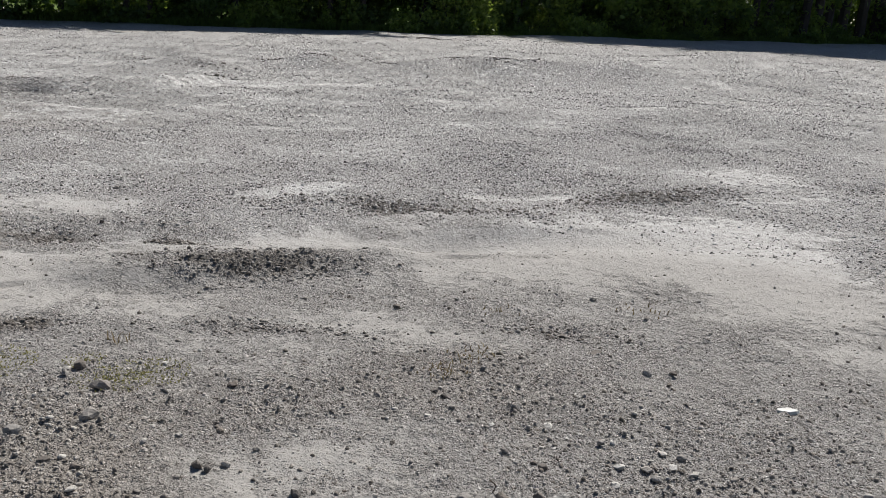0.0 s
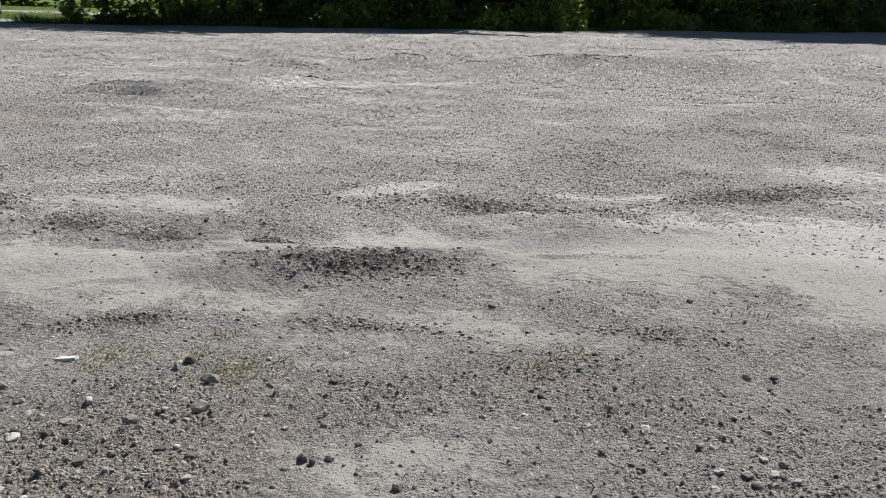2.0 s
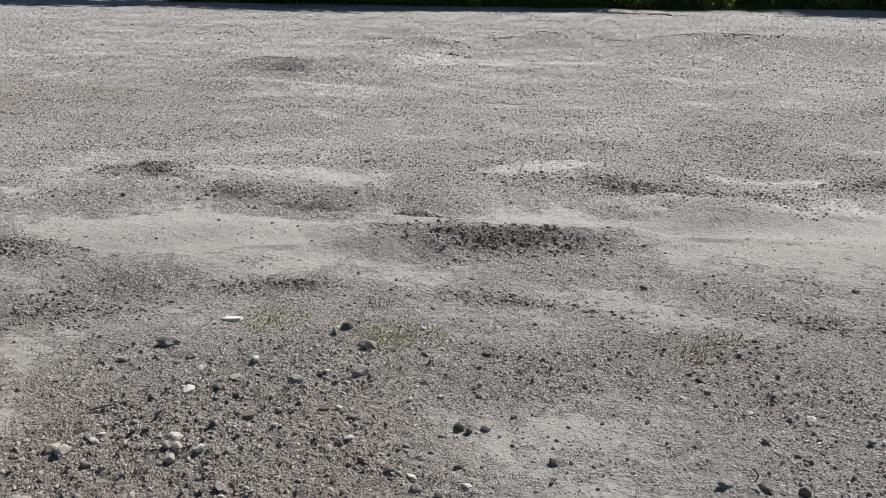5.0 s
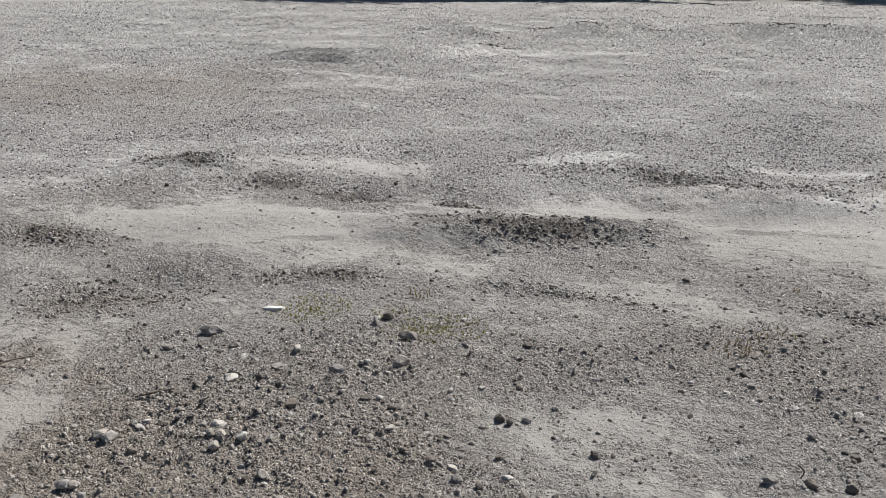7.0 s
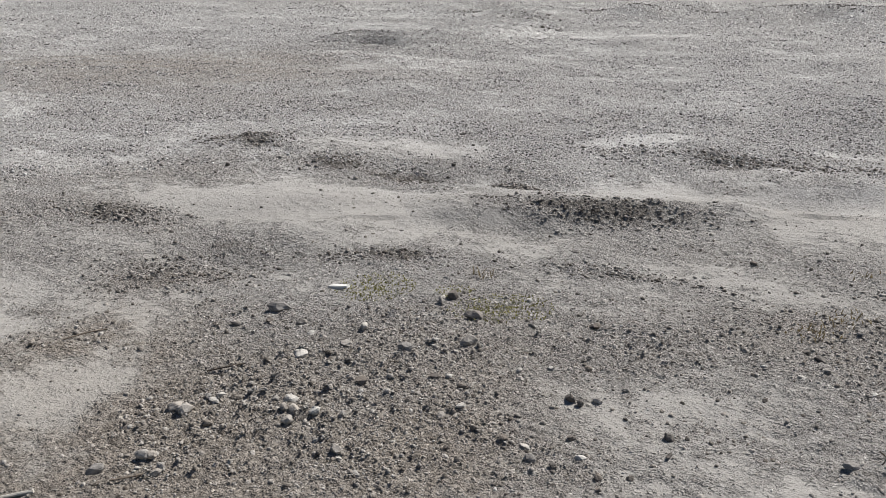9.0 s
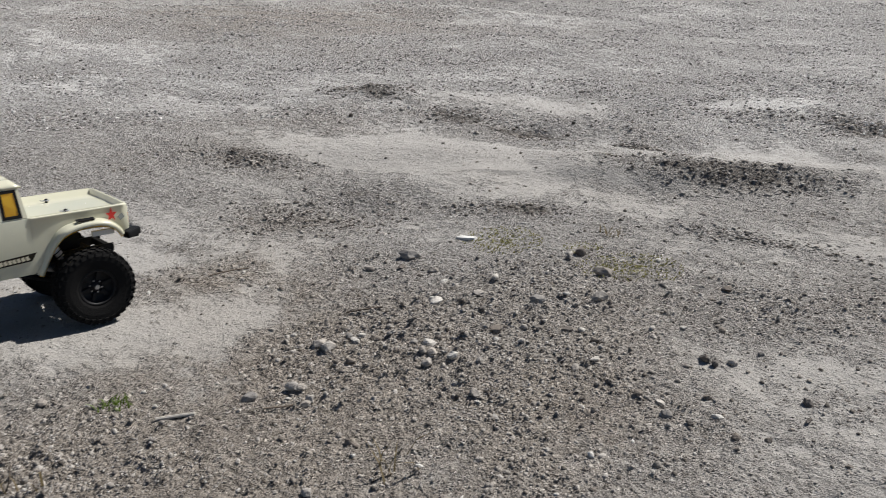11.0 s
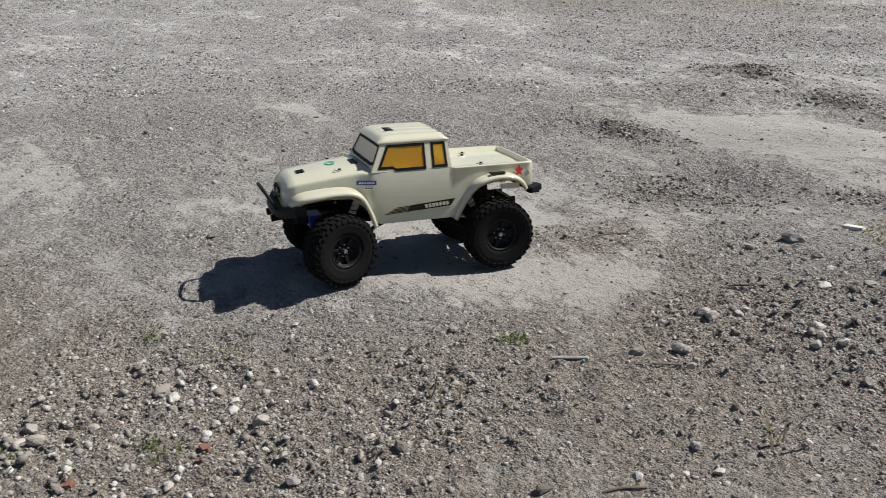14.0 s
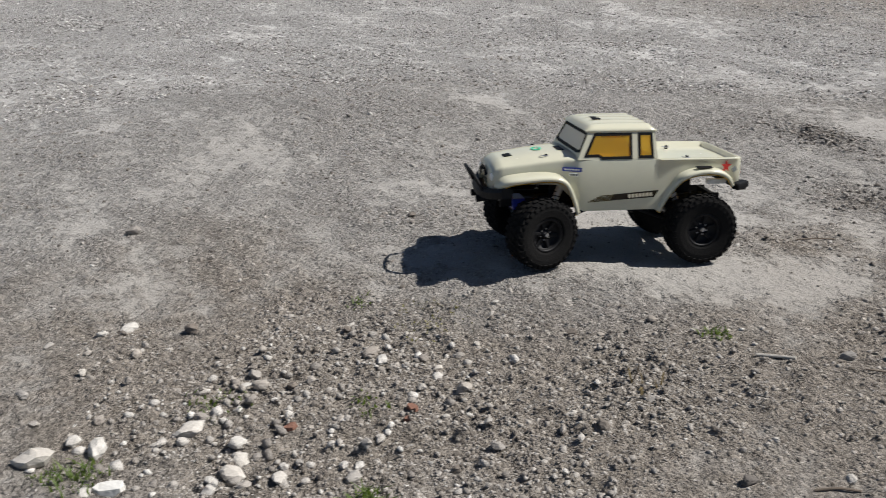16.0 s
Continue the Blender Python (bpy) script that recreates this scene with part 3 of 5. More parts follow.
# ---- toy truck ----
def shell_material(name, color, glow, share, rough, spec=0.45):
    """Thin painted plastic that lets some sun through."""
    m, nt, b = material(name, color, rough, 0, spec)
    drift = mix(nt, noise_node(nt, 9, 4), tuple(v * 0.93 for v in color), color)
    dust = ramp(nt, noise_node(nt, 60, 5, 0.7), [(0.45, (0, 0, 0)), (0.85, (1, 1, 1))])
    c = mix(nt, calc(nt, "MULTIPLY", dust, 0.22), drift, (0.42, 0.39, 0.34))
    nt.links.new(c, b.inputs["Base Color"])
    nt.links.new(calc(nt, "ADD", calc(nt, "MULTIPLY", dust, 0.25), rough), b.inputs["Roughness"])
    tr = nt.nodes.new("ShaderNodeBsdfTranslucent")
    tr.inputs["Color"].default_value = (*glow, 1)
    ms = nt.nodes.new("ShaderNodeMixShader")
    ms.inputs[0].default_value = share
    nt.links.new(b.outputs[0], ms.inputs[1])
    nt.links.new(tr.outputs[0], ms.inputs[2])
    nt.links.new(ms.outputs[0], nt.nodes["Material Output"].inputs["Surface"])
    return m


CREAM = shell_material("cream_shell", (0.605, 0.598, 0.465), (0.95, 0.72, 0.22), 0.12, 0.12, 0.9)
# sun glowing through the cream shell, put into a yellow base colour
YELLOW = shell_material("yellow_glow_inside", (0.78, 0.50, 0.07), (0.95, 0.60, 0.08), 0.45, 0.5)
RUBBER = varied("tyre_rubber", (0.008, 0.0078, 0.0078), 0.4, 60, 0.9, 0, 0.12, 0.0006, 500)
BLACK = varied("black_plastic", (0.008, 0.008, 0.009), 0.35, 50, 0.55, 0, 0.2)
TRIM = varied("black_paint_line", (0.004, 0.004, 0.004), 0.2, 50, 0.6, 0, 0.15)
STEEL = varied("dull_steel", (0.42, 0.42, 0.43), 0.2, 80, 0.4, 1.0)
SILVER = varied("pale_metal", (0.62, 0.61, 0.58), 0.15, 80, 0.45, 0.3)
BLUE = varied("blue_servo_plastic", (0.015, 0.03, 0.30), 0.2, 50, 0.4)
DECAL_BLUE = varied("decal_blue", (0.03, 0.05, 0.28), 0.15, 60, 0.45)
DECAL_BROWN = varied("decal_dark_brown", (0.018, 0.014, 0.009), 0.2, 60, 0.6, 0, 0.15)
DECAL_GOLD = varied("decal_ochre", (0.07, 0.055, 0.025), 0.2, 60, 0.6, 0, 0.15)
DECAL_GOLD2 = varied("decal_pale_ochre", (0.50, 0.46, 0.34), 0.2, 60, 0.45)
DECAL_GREEN = varied("decal_green", (0.02, 0.42, 0.22), 0.15, 60, 0.45)
DECAL_RED = varied("decal_red", (0.55, 0.03, 0.02), 0.15, 60, 0.4)
DECAL_WHITE = varied("decal_white", (0.78, 0.77, 0.72), 0.08, 60, 0.45)
GRILLE_GREY = varied("grille_grey", (0.20, 0.21, 0.20), 0.25, 60, 0.45)

def pane_material(name, clear, light_tint, share):
    """Clear plastic coloured for the sunlit inside or reflected sky behind it; it glows when the sun is behind it."""
    m, nt, b = material(name, light_tint, 0.3)
    tp = nt.nodes.new("ShaderNodeBsdfTransparent")
    tp.inputs["Color"].default_value = (*clear, 1)
    tl = nt.nodes.new("ShaderNodeBsdfTranslucent")
    tl.inputs["Color"].default_value = (*light_tint, 1)
    df = nt.nodes.new("ShaderNodeBsdfDiffuse")
    df.inputs["Color"].default_value = (*light_tint, 1)
    gl = nt.nodes.new("ShaderNodeBsdfGlossy")
    gl.inputs["Roughness"].default_value = 0.15
    fr = nt.nodes.new("ShaderNodeFresnel")
    fr.inputs["IOR"].default_value = 1.45
    out = tp.outputs[0]
    for fac, other in ((share, tl), (share * 0.6, df), (fr.outputs[0], gl)):
        ms = nt.nodes.new("ShaderNodeMixShader")
        if isinstance(fac, float):
            ms.inputs[0].default_value = fac
        else:
            nt.links.new(fac, ms.inputs[0])
        nt.links.new(out, ms.inputs[1])
        nt.links.new(other.outputs[0], ms.inputs[2])
        out = ms.outputs[0]
    nt.links.new(out, nt.nodes["Material Output"].inputs["Surface"])
    return m


# yellow glow of the sunlit far shell, put into the pane colour
SIDE_PANE = pane_material("yellow_glow_pane", (1.0, 0.80, 0.30), (0.95, 0.62, 0.07), 0.35)
# reflected sky painted as a whitish colour over the clear windscreen
SCREEN_PANE = pane_material("sky_sheen_windscreen", (0.95, 0.95, 0.94), (0.90, 0.92, 0.93), 0.86)


def curve_at(x, knots):
    """Straight-line reading of (x, value) knots."""
    xs, ys = zip(*sorted(knots))
    return float(np.interp(x, xs, ys))


def skin(rows, mirror=True, close=False):
    """A bmesh through rows of points of equal number; mirror: doubled over y."""
    bm = bmesh.new()
    for s in ((1, -1) if mirror else (1,)):
        grid = [[bm.verts.new((x, s * y, z)) for x, y, z in row] for row in rows]
        for p, q in zip(grid, grid[1:]):
            n = len(p)
            for j in range(n if close else n - 1):
                f = (p[j], p[(j + 1) % n], q[(j + 1) % n], q[j])
                bm.faces.new(f if s > 0 else f[::-1])
    bmesh.ops.remove_doubles(bm, verts=bm.verts, dist=0.00005)
    return bm


def box(bm, centre, size, turn=(0, 0, 0), round_by=0.0):
    made = bmesh.ops.create_cube(bm, size=1, matrix=Matrix.Translation(centre) @ Euler([radians(a) for a in turn]).to_matrix().to_4x4() @ Matrix.Diagonal((*size, 1)))
    if round_by:
        edges = {e for v in made["verts"] for e in v.link_edges}
        bmesh.ops.bevel(bm, geom=list(edges), offset=round_by, segments=2, affect="EDGES", profile=0.6)


def rod(bm, a, b, r, sides=10):
    a, b = Vector(a), Vector(b)
    d = b - a
    m = Matrix.Translation((a + b) / 2) @ d.to_track_quat("Z", "Y").to_matrix().to_4x4()
    bmesh.ops.create_cone(bm, cap_ends=True, segments=sides, radius1=r, radius2=r, depth=d.length, matrix=m)


def tube(bm, pts, r, sides=10):
    """A round bar along points."""
    pts = [Vector(p) for p in pts]
    rings = []
    for i, p in enumerate(pts):
        d = (pts[min(i + 1, len(pts) - 1)] - pts[max(i - 1, 0)]).normalized()
        u = d.cross(Vector((0.3, 0.2, 1))).normalized()
        v = d.cross(u)
        rings.append([bm.verts.new(p + (u * math.cos(k * math.tau / sides) + v * math.sin(k * math.tau / sides)) * r) for k in range(sides)])
    for p, q in zip(rings, rings[1:]):
        for k in range(sides):
            bm.faces.new((p[k], p[(k + 1) % sides], q[(k + 1) % sides], q[k]))
    bm.faces.new(rings[0])
    bm.faces.new(rings[-1][::-1])


def smooth_path(pts, steps=5):
    """Points on a soft curve through pts."""
    P = [Vector(p) for p in pts]
    out = []
    for i in range(len(P) - 1):
        a, b, c, d = P[max(i - 1, 0)], P[i], P[i + 1], P[min(i + 2, len(P) - 1)]
        for k in range(steps):
            t = k / steps
            out.append(0.5 * ((2 * b) + (c - a) * t + (2 * a - 5 * b + 4 * c - d) * t * t + (3 * b - a - 3 * c + d) * t ** 3))
    return out + [P[-1]]


def holed(outline, holes, place, thick):
    """A flat panel with openings; place: from 2D to 3D; thick: metres."""
    bm = bmesh.new()
    edges = []
    for loop in [outline, *holes]:
        vs = [bm.verts.new((u, v, 0)) for u, v in loop]
        edges += [bm.edges.new((a, b)) for a, b in zip(vs, vs[1:] + vs[:1])]
    bmesh.ops.triangle_fill(bm, use_beauty=True, edges=edges)
    bm.normal_update()
    if thick:
        geom = bmesh.ops.extrude_face_region(bm, geom=bm.faces[:])
        for v in geom["geom"]:
            if isinstance(v, bmesh.types.BMVert):
                v.co.z = thick
    for v in bm.verts:
        v.co = place(v.co.x, v.co.y, v.co.z)
    bmesh.ops.recalc_face_normals(bm, faces=bm.faces)
    return bm


def inset(loop, d):
    """The loop moved inwards by d."""
    n, out = len(loop), []
    area = sum(loop[i][0] * loop[(i + 1) % n][1] - loop[(i + 1) % n][0] * loop[i][1] for i in range(n))
    s = 1 if area > 0 else -1
    for i in range(n):
        p, q, r = Vector(loop[i - 1]), Vector(loop[i]), Vector(loop[(i + 1) % n])
        a, b = (q - p).normalized(), (r - q).normalized()
        na, nb = Vector((-a.y, a.x)) * s, Vector((-b.y, b.x)) * s
        h = (na + nb) / max(1 + na.dot(nb), 0.3)
        out.append(tuple(q + h * d))
    return out


AXLE, TRACK, TYRE_R = 0.14, 0.090, 0.0615
truck = tagged(new("toy_truck"), "cream radio-controlled pickup crawler with big black tyres", "toy truck")

# lower shell: hood, doors and bed, as half sections along the length
HALF = [(0.222, 0.044), (0.216, 0.052), (0.205, 0.0565), (0.15, 0.062), (0.10, 0.069), (0.078, 0.0765), (0.06, 0.0775), (-0.16, 0.0775), (-0.205, 0.0755), (-0.212, 0.073)]
BOTTOM = [(0.222, 0.128), (0.205, 0.124), (0.195, 0.138), (0.11, 0.138), (0.088, 0.118), (0.072, 0.098), (0.066, 0.093), (-0.062, 0.093), (-0.072, 0.104), (-0.088, 0.130), (-0.105, 0.148), (-0.185, 0.148), (-0.20, 0.138), (-0.212, 0.130)]
SHOULDER = [(0.222, 0.151), (0.216, 0.1625), (0.205, 0.168), (0.15, 0.1755), (0.10, 0.182), (0.078, 0.183), (0.0, 0.183), (-0.058, 0.183), (-0.066, 0.1805), (-0.212, 0.1795)]
CROWN = [(0.222, 0.004), (0.205, 0.008), (0.15, 0.009), (0.09, 0.0065), (0.07, 0.003), (-0.06, 0.0)]


def body_row(x, shrink=0.0):
    w, zb, zs, c = (curve_at(x, k) for k in (HALF, BOTTOM, SHOULDER, CROWN))
    w, zs = w - shrink, zs - shrink
    row = [(x, w - 0.0015, zb), (x, w + 0.0008, zb + 0.25 * (zs - zb)), (x, w + 0.001, zb + 0.55 * (zs - zb))]
    if x > -0.062 or x < -0.2065:
        r = 0.006 if x > 0.08 else 0.004
        row += [(x, w - r * k[0], zs - r * k[1]) for k in ((0, 1), (0.12, 0.55), (0.4, 0.2), (1.0, 0))]
        row += [(x, w * 0.72, zs + 0.65 * c), (x, w * 0.38, zs + 0.94 * c), (x, 0, zs + c)]
    else:
        row += [(x, w + 0.0005, zs - 0.004), (x, w + 0.002, zs - 0.002), (x, w + 0.001, zs), (x, w - 0.004, zs), (x, w - 0.006, zs - 0.0085), (x, w * 0.4, zs - 0.008), (x, 0, zs - 0.0075)]
    return row


stations = sorted(set([0.222, 0.2195, 0.216, 0.211] + list(np.linspace(0.205, 0.062, 32)) + list(np.linspace(0.055, -0.061, 18)) + [-0.0635, -0.0655] + list(np.linspace(-0.07, -0.2055, 26)) + [-0.2072, -0.2098, -0.212]), reverse=True)
rows = [body_row(x) for x in stations]
rows[0:0] = [[(0.2235, y * 0.9, 0.136 + (z - 0.136) * 0.85) for _, y, z in rows[0]], [(0.224, 0, 0.138)] * 10]
rows.append([(-0.2135, y * 0.97, 0.14 + (z - 0.14) * 0.94) for _, y, z in rows[-1]])
rows.append([(-0.214, 0, 0.15)] * 10)
body = part("body_shell", skin(rows), CREAM, truck, "glossy cream painted shell", True)
part("hood_lining", skin([body_row(x, 0.0018) for x in stations if 0.205 > x > 0.082]), YELLOW, truck, "inside of the hood, coloured as yellow sun glow through the shell", True)


def flare(path, inner, outer, name):
    """A wheel-arch flare swept along (x, z) points from the body out to its lip, on both sides."""
    for s in (1, -1):
        pts = smooth_path([(x, 0, z) for x, z in path])
        rows_f = []
        for i, p in enumerate(pts):
            d = (pts[min(i + 1, len(pts) - 1)] - pts[max(i - 1, 0)]).normalized()
            n = Vector((-d.z, 0, d.x))
            if n.dot(p - Vector((p.x * 0.2 + 0.8 * (AXLE if p.x > 0 else -AXLE), 0, 0.06))) < 0:
                n = -n
            f = i / (len(pts) - 1)
            yo = curve_at(f, outer)
            yi = inner(p.x)
            prof = [(yi, 0.003), (yi + (yo - yi) * 0.5, 0.0022), (yo - 0.006, 0.0014), (yo - 0.002, 0.0002), (yo, -0.0018), (yo + 0.0004, -0.0062), (yo - 0.0012, -0.0064), (yo - 0.0020, -0.0030), (yi, -0.0008)]
            rows_f.append([(p.x + n.x * h, s * y, p.z + n.z * h) for y, h in prof])
        bm = skin(rows_f, False)
        if s < 0:
            bmesh.ops.reverse_faces(bm, faces=bm.faces)
        fl = part(name, bm, CREAM, truck, "", True)
        rows_y = [[(x, y - s * 0.0008, z - 0.0007) for x, y, z in (r[5], r[6], r[7], r[8])] for r in rows_f]
        bm = skin([[(x, y, z - 0.0012) for x, y, z in r] for r in rows_y], False)
        part("flare_lining", bm, YELLOW, fl, "underside coloured as yellow sun glow", True)


flare([(0.214, 0.134), (0.206, 0.146), (0.190, 0.1525), (0.150, 0.157), (0.118, 0.156), (0.100, 0.147), (0.087, 0.127), (0.076, 0.102), (0.071, 0.089)],
      lambda x: curve_at(x, HALF) - 0.004, [(0, 0.074), (0.12, 0.090), (0.3, 0.0985), (0.62, 0.0985), (0.74, 0.0915), (0.86, 0.0835), (1, 0.0785)], "front_fender")
flare([(-0.066, 0.090), (-0.075, 0.110), (-0.090, 0.139), (-0.108, 0.156), (-0.140, 0.1625), (-0.168, 0.160), (-0.187, 0.150), (-0.200, 0.134)],
      lambda x: curve_at(x, HALF) - 0.004, [(0, 0.0785), (0.15, 0.0815), (0.3, 0.0905), (0.42, 0.0970), (0.8, 0.0970), (1, 0.086)], "rear_fender")

# cab: side walls, windscreen, back and roof
BELT, EAVE = 0.1815, 0.2265
side_out = [(0.080, BELT), (-0.0605, BELT), (-0.0555, EAVE), (0.0595, EAVE)]
front_win = [(0.0655, 0.1880), (0.0430, 0.1880), (0.0370, 0.1840), (-0.0130, 0.1840), (-0.0130, 0.2215), (0.0490, 0.2215)]
rear_win = [(-0.0285, 0.1850), (-0.0510, 0.1850), (-0.0490, 0.2215), (-0.0285, 0.2215)]


def side_place(s, lift=0.0):
    return lambda u, v, t: Vector((u, s * (0.0772 - (v - BELT) / (EAVE - BELT) * 0.0125 + lift - t), v))


def screen_place(lift=0.0):
    return lambda u, v, t: Vector((0.0800 - (v - BELT) / (EAVE - BELT) * 0.0205 + lift - t, u * (0.0770 - (v - BELT) / (EAVE - BELT) * 0.0125) / 0.0770, v))


def back_place(lift=0.0):
    return lambda u, v, t: Vector((-0.0605 + (v - BELT) / (EAVE - BELT) * 0.005 - lift + t, u * (0.0770 - (v - BELT) / (EAVE - BELT) * 0.0125) / 0.0770, v))


def glazed(holes, place, trim_w, name, glass):
    """Dark painted outlines and panes for a panel's openings."""
    for h in holes:
        tr = part(name, holed(inset(h, -trim_w * 0.75), [inset(h, trim_w * 0.6)], place(0.0007), 0.0010), TRIM, truck, "black painted window outline")
        pn = part("pane", holed(inset(h, -0.0005), [], place(-0.0006), 0), glass, tr, "clear plastic pane")


for s in (1, -1):
    part("cab_side", holed(side_out, [front_win, rear_win], side_place(s), 0), CREAM, truck)
    glazed([front_win, rear_win], lambda lift, s=s: side_place(s, lift), 0.0033, "window_trim", SIDE_PANE)
screen_out = [(0.0772, BELT), (-0.0772, BELT), (-0.0772, EAVE), (0.0772, EAVE)]
screen_hole = [(0.0700, 0.1950), (0.0560, 0.1925), (-0.0560, 0.1925), (-0.0700, 0.1950), (-0.0690, 0.2220), (0.0690, 0.2220)]
part("windscreen_frame", holed(screen_out, [screen_hole], screen_place(), 0), CREAM, truck)
glazed([screen_hole], screen_place, 0.0034, "windscreen_trim", SCREEN_PANE)
part("cab_back", holed(screen_out, [], back_place(), 0), CREAM, truck)

roof_rows = []
for i in range(25):
    f = i / 24
    x = 0.0640 - f * 0.1225
    end = min(f, 1 - f)
    drop = 0.0085 * max(0, 1 - end / 0.10) ** 2
    bow = 0.0035 * math.sin(math.pi * f)
    row = [(x, 0.0652, 0.2250), (x, 0.0668, 0.2262), (x, 0.0664, 0.2288), (x, 0.0640, 0.2318 - drop * 0.3), (x, 0.0590, 0.2342 - drop * 0.7)]
    for k in range(11):
        y = 0.053 * (1 - k / 10)
        rib = 0.0015 * max(0, math.cos(y / 0.0135 * math.pi)) * (1 if 0.16 < f < 0.93 else 0)
        row.append((x, y, 0.2358 - drop + bow * (1 - (y / 0.06) ** 2) + rib))
    if i in (0, 24):
        row = [(x + (0.001 if i == 0 else -0.001), y * 0.985, min(z, 0.2275)) for _, y, z in row]
    roof_rows.append(row)
bm = skin(roof_rows)
part("roof", bm, CREAM, truck, "cream roof with shallow ribs", True)
# tray added inside the cab to carry the yellow glow colour
bm = bmesh.new()
box(bm, (0.0, 0, 0.186), (0.10, 0.13, 0.004), (0, 0, 0), 0.001)
box(bm, (-0.02, -0.02, 0.194), (0.020, 0.05, 0.014), (0, 0, 0), 0.004)
part("inside_tray", bm, YELLOW, truck, "inner tray coloured as yellow sun glow, seen through the windows")

# grille, lamps, vents and stickers
bm = bmesh.new()
for s in (1, -1):
    for k in range(4):
        box(bm, (0.2238 - 0.0006 * k, s * (0.0145 + 0.0035 * k), 0.1545 - 0.0062 * k), (0.003, 0.026 - 0.002 * k, 0.0036), (s * -24, 0, 0), 0.0008)
part("grille", bm, TRIM, truck, "black slanted grille slots")
for s in (1, -1):
    bm = bmesh.new()
    bmesh.ops.create_uvsphere(bm, u_segments=14, v_segments=8, radius=0.0075, matrix=Matrix.Translation((0.2185, s * 0.0445, 0.149)) @ Matrix.Diagonal((0.45, 1, 1, 1)))
    part("headlight", bm, DECAL_WHITE, truck, "round pale moulded headlight", True)


def sticker(name, mat, centre, size, turn=(0, 0, 0), label="", parent=None):
    bm = bmesh.new()
    box(bm, centre, size, turn)
    return part(name, bm, mat, parent or truck, label)


def oval(name, mat, centre, ru, rv, w, lean):
    """A flat ring sticker on the hood."""
    bm = bmesh.new()
    ring = [[], [], [], []]
    for k in range(28):
        a = k * math.tau / 28
        for j, (q, h) in enumerate(((1, 0), (1, 0.0005), (1 - w, 0.0005), (1 - w, 0))):
            ring[j].append(bm.verts.new((centre[0] + math.cos(a) * ru * q, centre[1] + math.sin(a) * rv * q, centre[2] + h + lean * math.cos(a) * ru * q)))
    for j in range(3):
        for k in range(28):
            bm.faces.new((ring[j][k], ring[j][(k + 1) % 28], ring[j + 1][(k + 1) % 28], ring[j + 1][k]))
    return part(name, bm, mat, truck, "green oval ring sticker")


oval("hood_sticker", DECAL_GREEN, (0.132, 0.0, 0.1872), 0.0085, 0.0125, 0.35, -0.13)
sticker("hood_vent", TRIM, (0.186, 0.012, 0.1794), (0.013, 0.020, 0.0012), (0, 8, 0), "black vent sticker")
sticker("hood_vent", TRIM, (0.095, 0.010, 0.1892), (0.011, 0.034, 0.0012), (0, 4, 0), "black vent sticker")
sticker("roof_vent", TRIM, (0.030, 0.004, 0.2394), (0.013, 0.026, 0.0012), (0, -2, 0), "black vent sticker")
for s in (1, -1):
    lab = sticker("badge", DECAL_BLUE, (0.0885, s * 0.0756, 0.1655), (0.033, 0.0008, 0.0066), (0, 0, s * -18), "blue badge with pale marks")
    for k in range(6):
        sticker("badge_mark", DECAL_WHITE, (0.0885 + (k - 2.5) * 0.0042, s * (0.0761 - (k - 2.5) * 0.0042 * -0.0 - (k - 2.5) * 0.00137), 0.1655), (0.0030, 0.0006, 0.0026), (0, 0, s * -18), "", lab)
    lab = sticker("small_badge", DECAL_WHITE, (0.0850, s * 0.0764, 0.1565), (0.016, 0.0008, 0.0048), (0, 0, s * -18), "small white badge with dark marks")
    for k in range(3):
        sticker("badge_mark", TRIM, (0.0850 + (k - 1) * 0.0044, s * (0.0768 - (k - 1) * 0.0014), 0.1565), (0.0030, 0.0006, 0.0026), (0, 0, s * -18), "", lab)
    bm = bmesh.new()
    low = [bm.verts.new((x, s * 0.0786, z)) for x, z in ((0.020, 0.1110), (-0.058, 0.1150), (-0.066, 0.1270), (0.014, 0.1215))]
    top = [bm.verts.new((v.co.x, s * 0.0793, v.co.z)) for v in low]
    for k in range(4):
        bm.faces.new((low[k], low[(k + 1) % 4], top[(k + 1) % 4], top[k]))
    bm.faces.new(top)
    bmesh.ops.recalc_face_normals(bm, faces=bm.faces)
    stripe = part("stripe", bm, DECAL_BROWN, truck, "dark brown slanted stripe with pale lettering shapes")
    for k in range(5):
        sticker("stripe_line", DECAL_GOLD, (0.037 - 0.003 * k, s * 0.0790, 0.1105 + k * 0.0023), (0.044 - 0.004 * k, 0.0006, 0.0014), (0, 3.0, 0), "thin dark brown line", stripe)
    for k in range(7):
        sticker("stripe_mark", DECAL_GOLD2, (-0.014 - k * 0.0063, s * 0.0795, 0.1180 + k * 0.00036), (0.0047, 0.0004, 0.0062), (0, 20, 0), "", stripe)
    bm = bmesh.new()
    pts = [bm.verts.new((-0.184 + 0.0095 * (1 if k % 2 == 0 else 0.42) * math.sin(k * math.pi / 5), s * 0.0792, 0.1655 + 0.0115 * (1 if k % 2 == 0 else 0.42) * math.cos(k * math.pi / 5))) for k in range(10)]
    f = bm.faces.new(pts)
    ex = bmesh.ops.extrude_face_region(bm, geom=[f])
    bmesh.ops.translate(bm, verts=[v for v in ex["geom"] if isinstance(v, bmesh.types.BMVert)], vec=(0, s * 0.0006, 0))
    part("star_sticker", bm, DECAL_RED, truck, "red star sticker")
    sticker("star_mark", GRILLE_GREY, (-0.200, s * 0.0778, 0.160), (0.009, 0.0008, 0.008), (0, 30, s * 8), "grey scribble sticker")
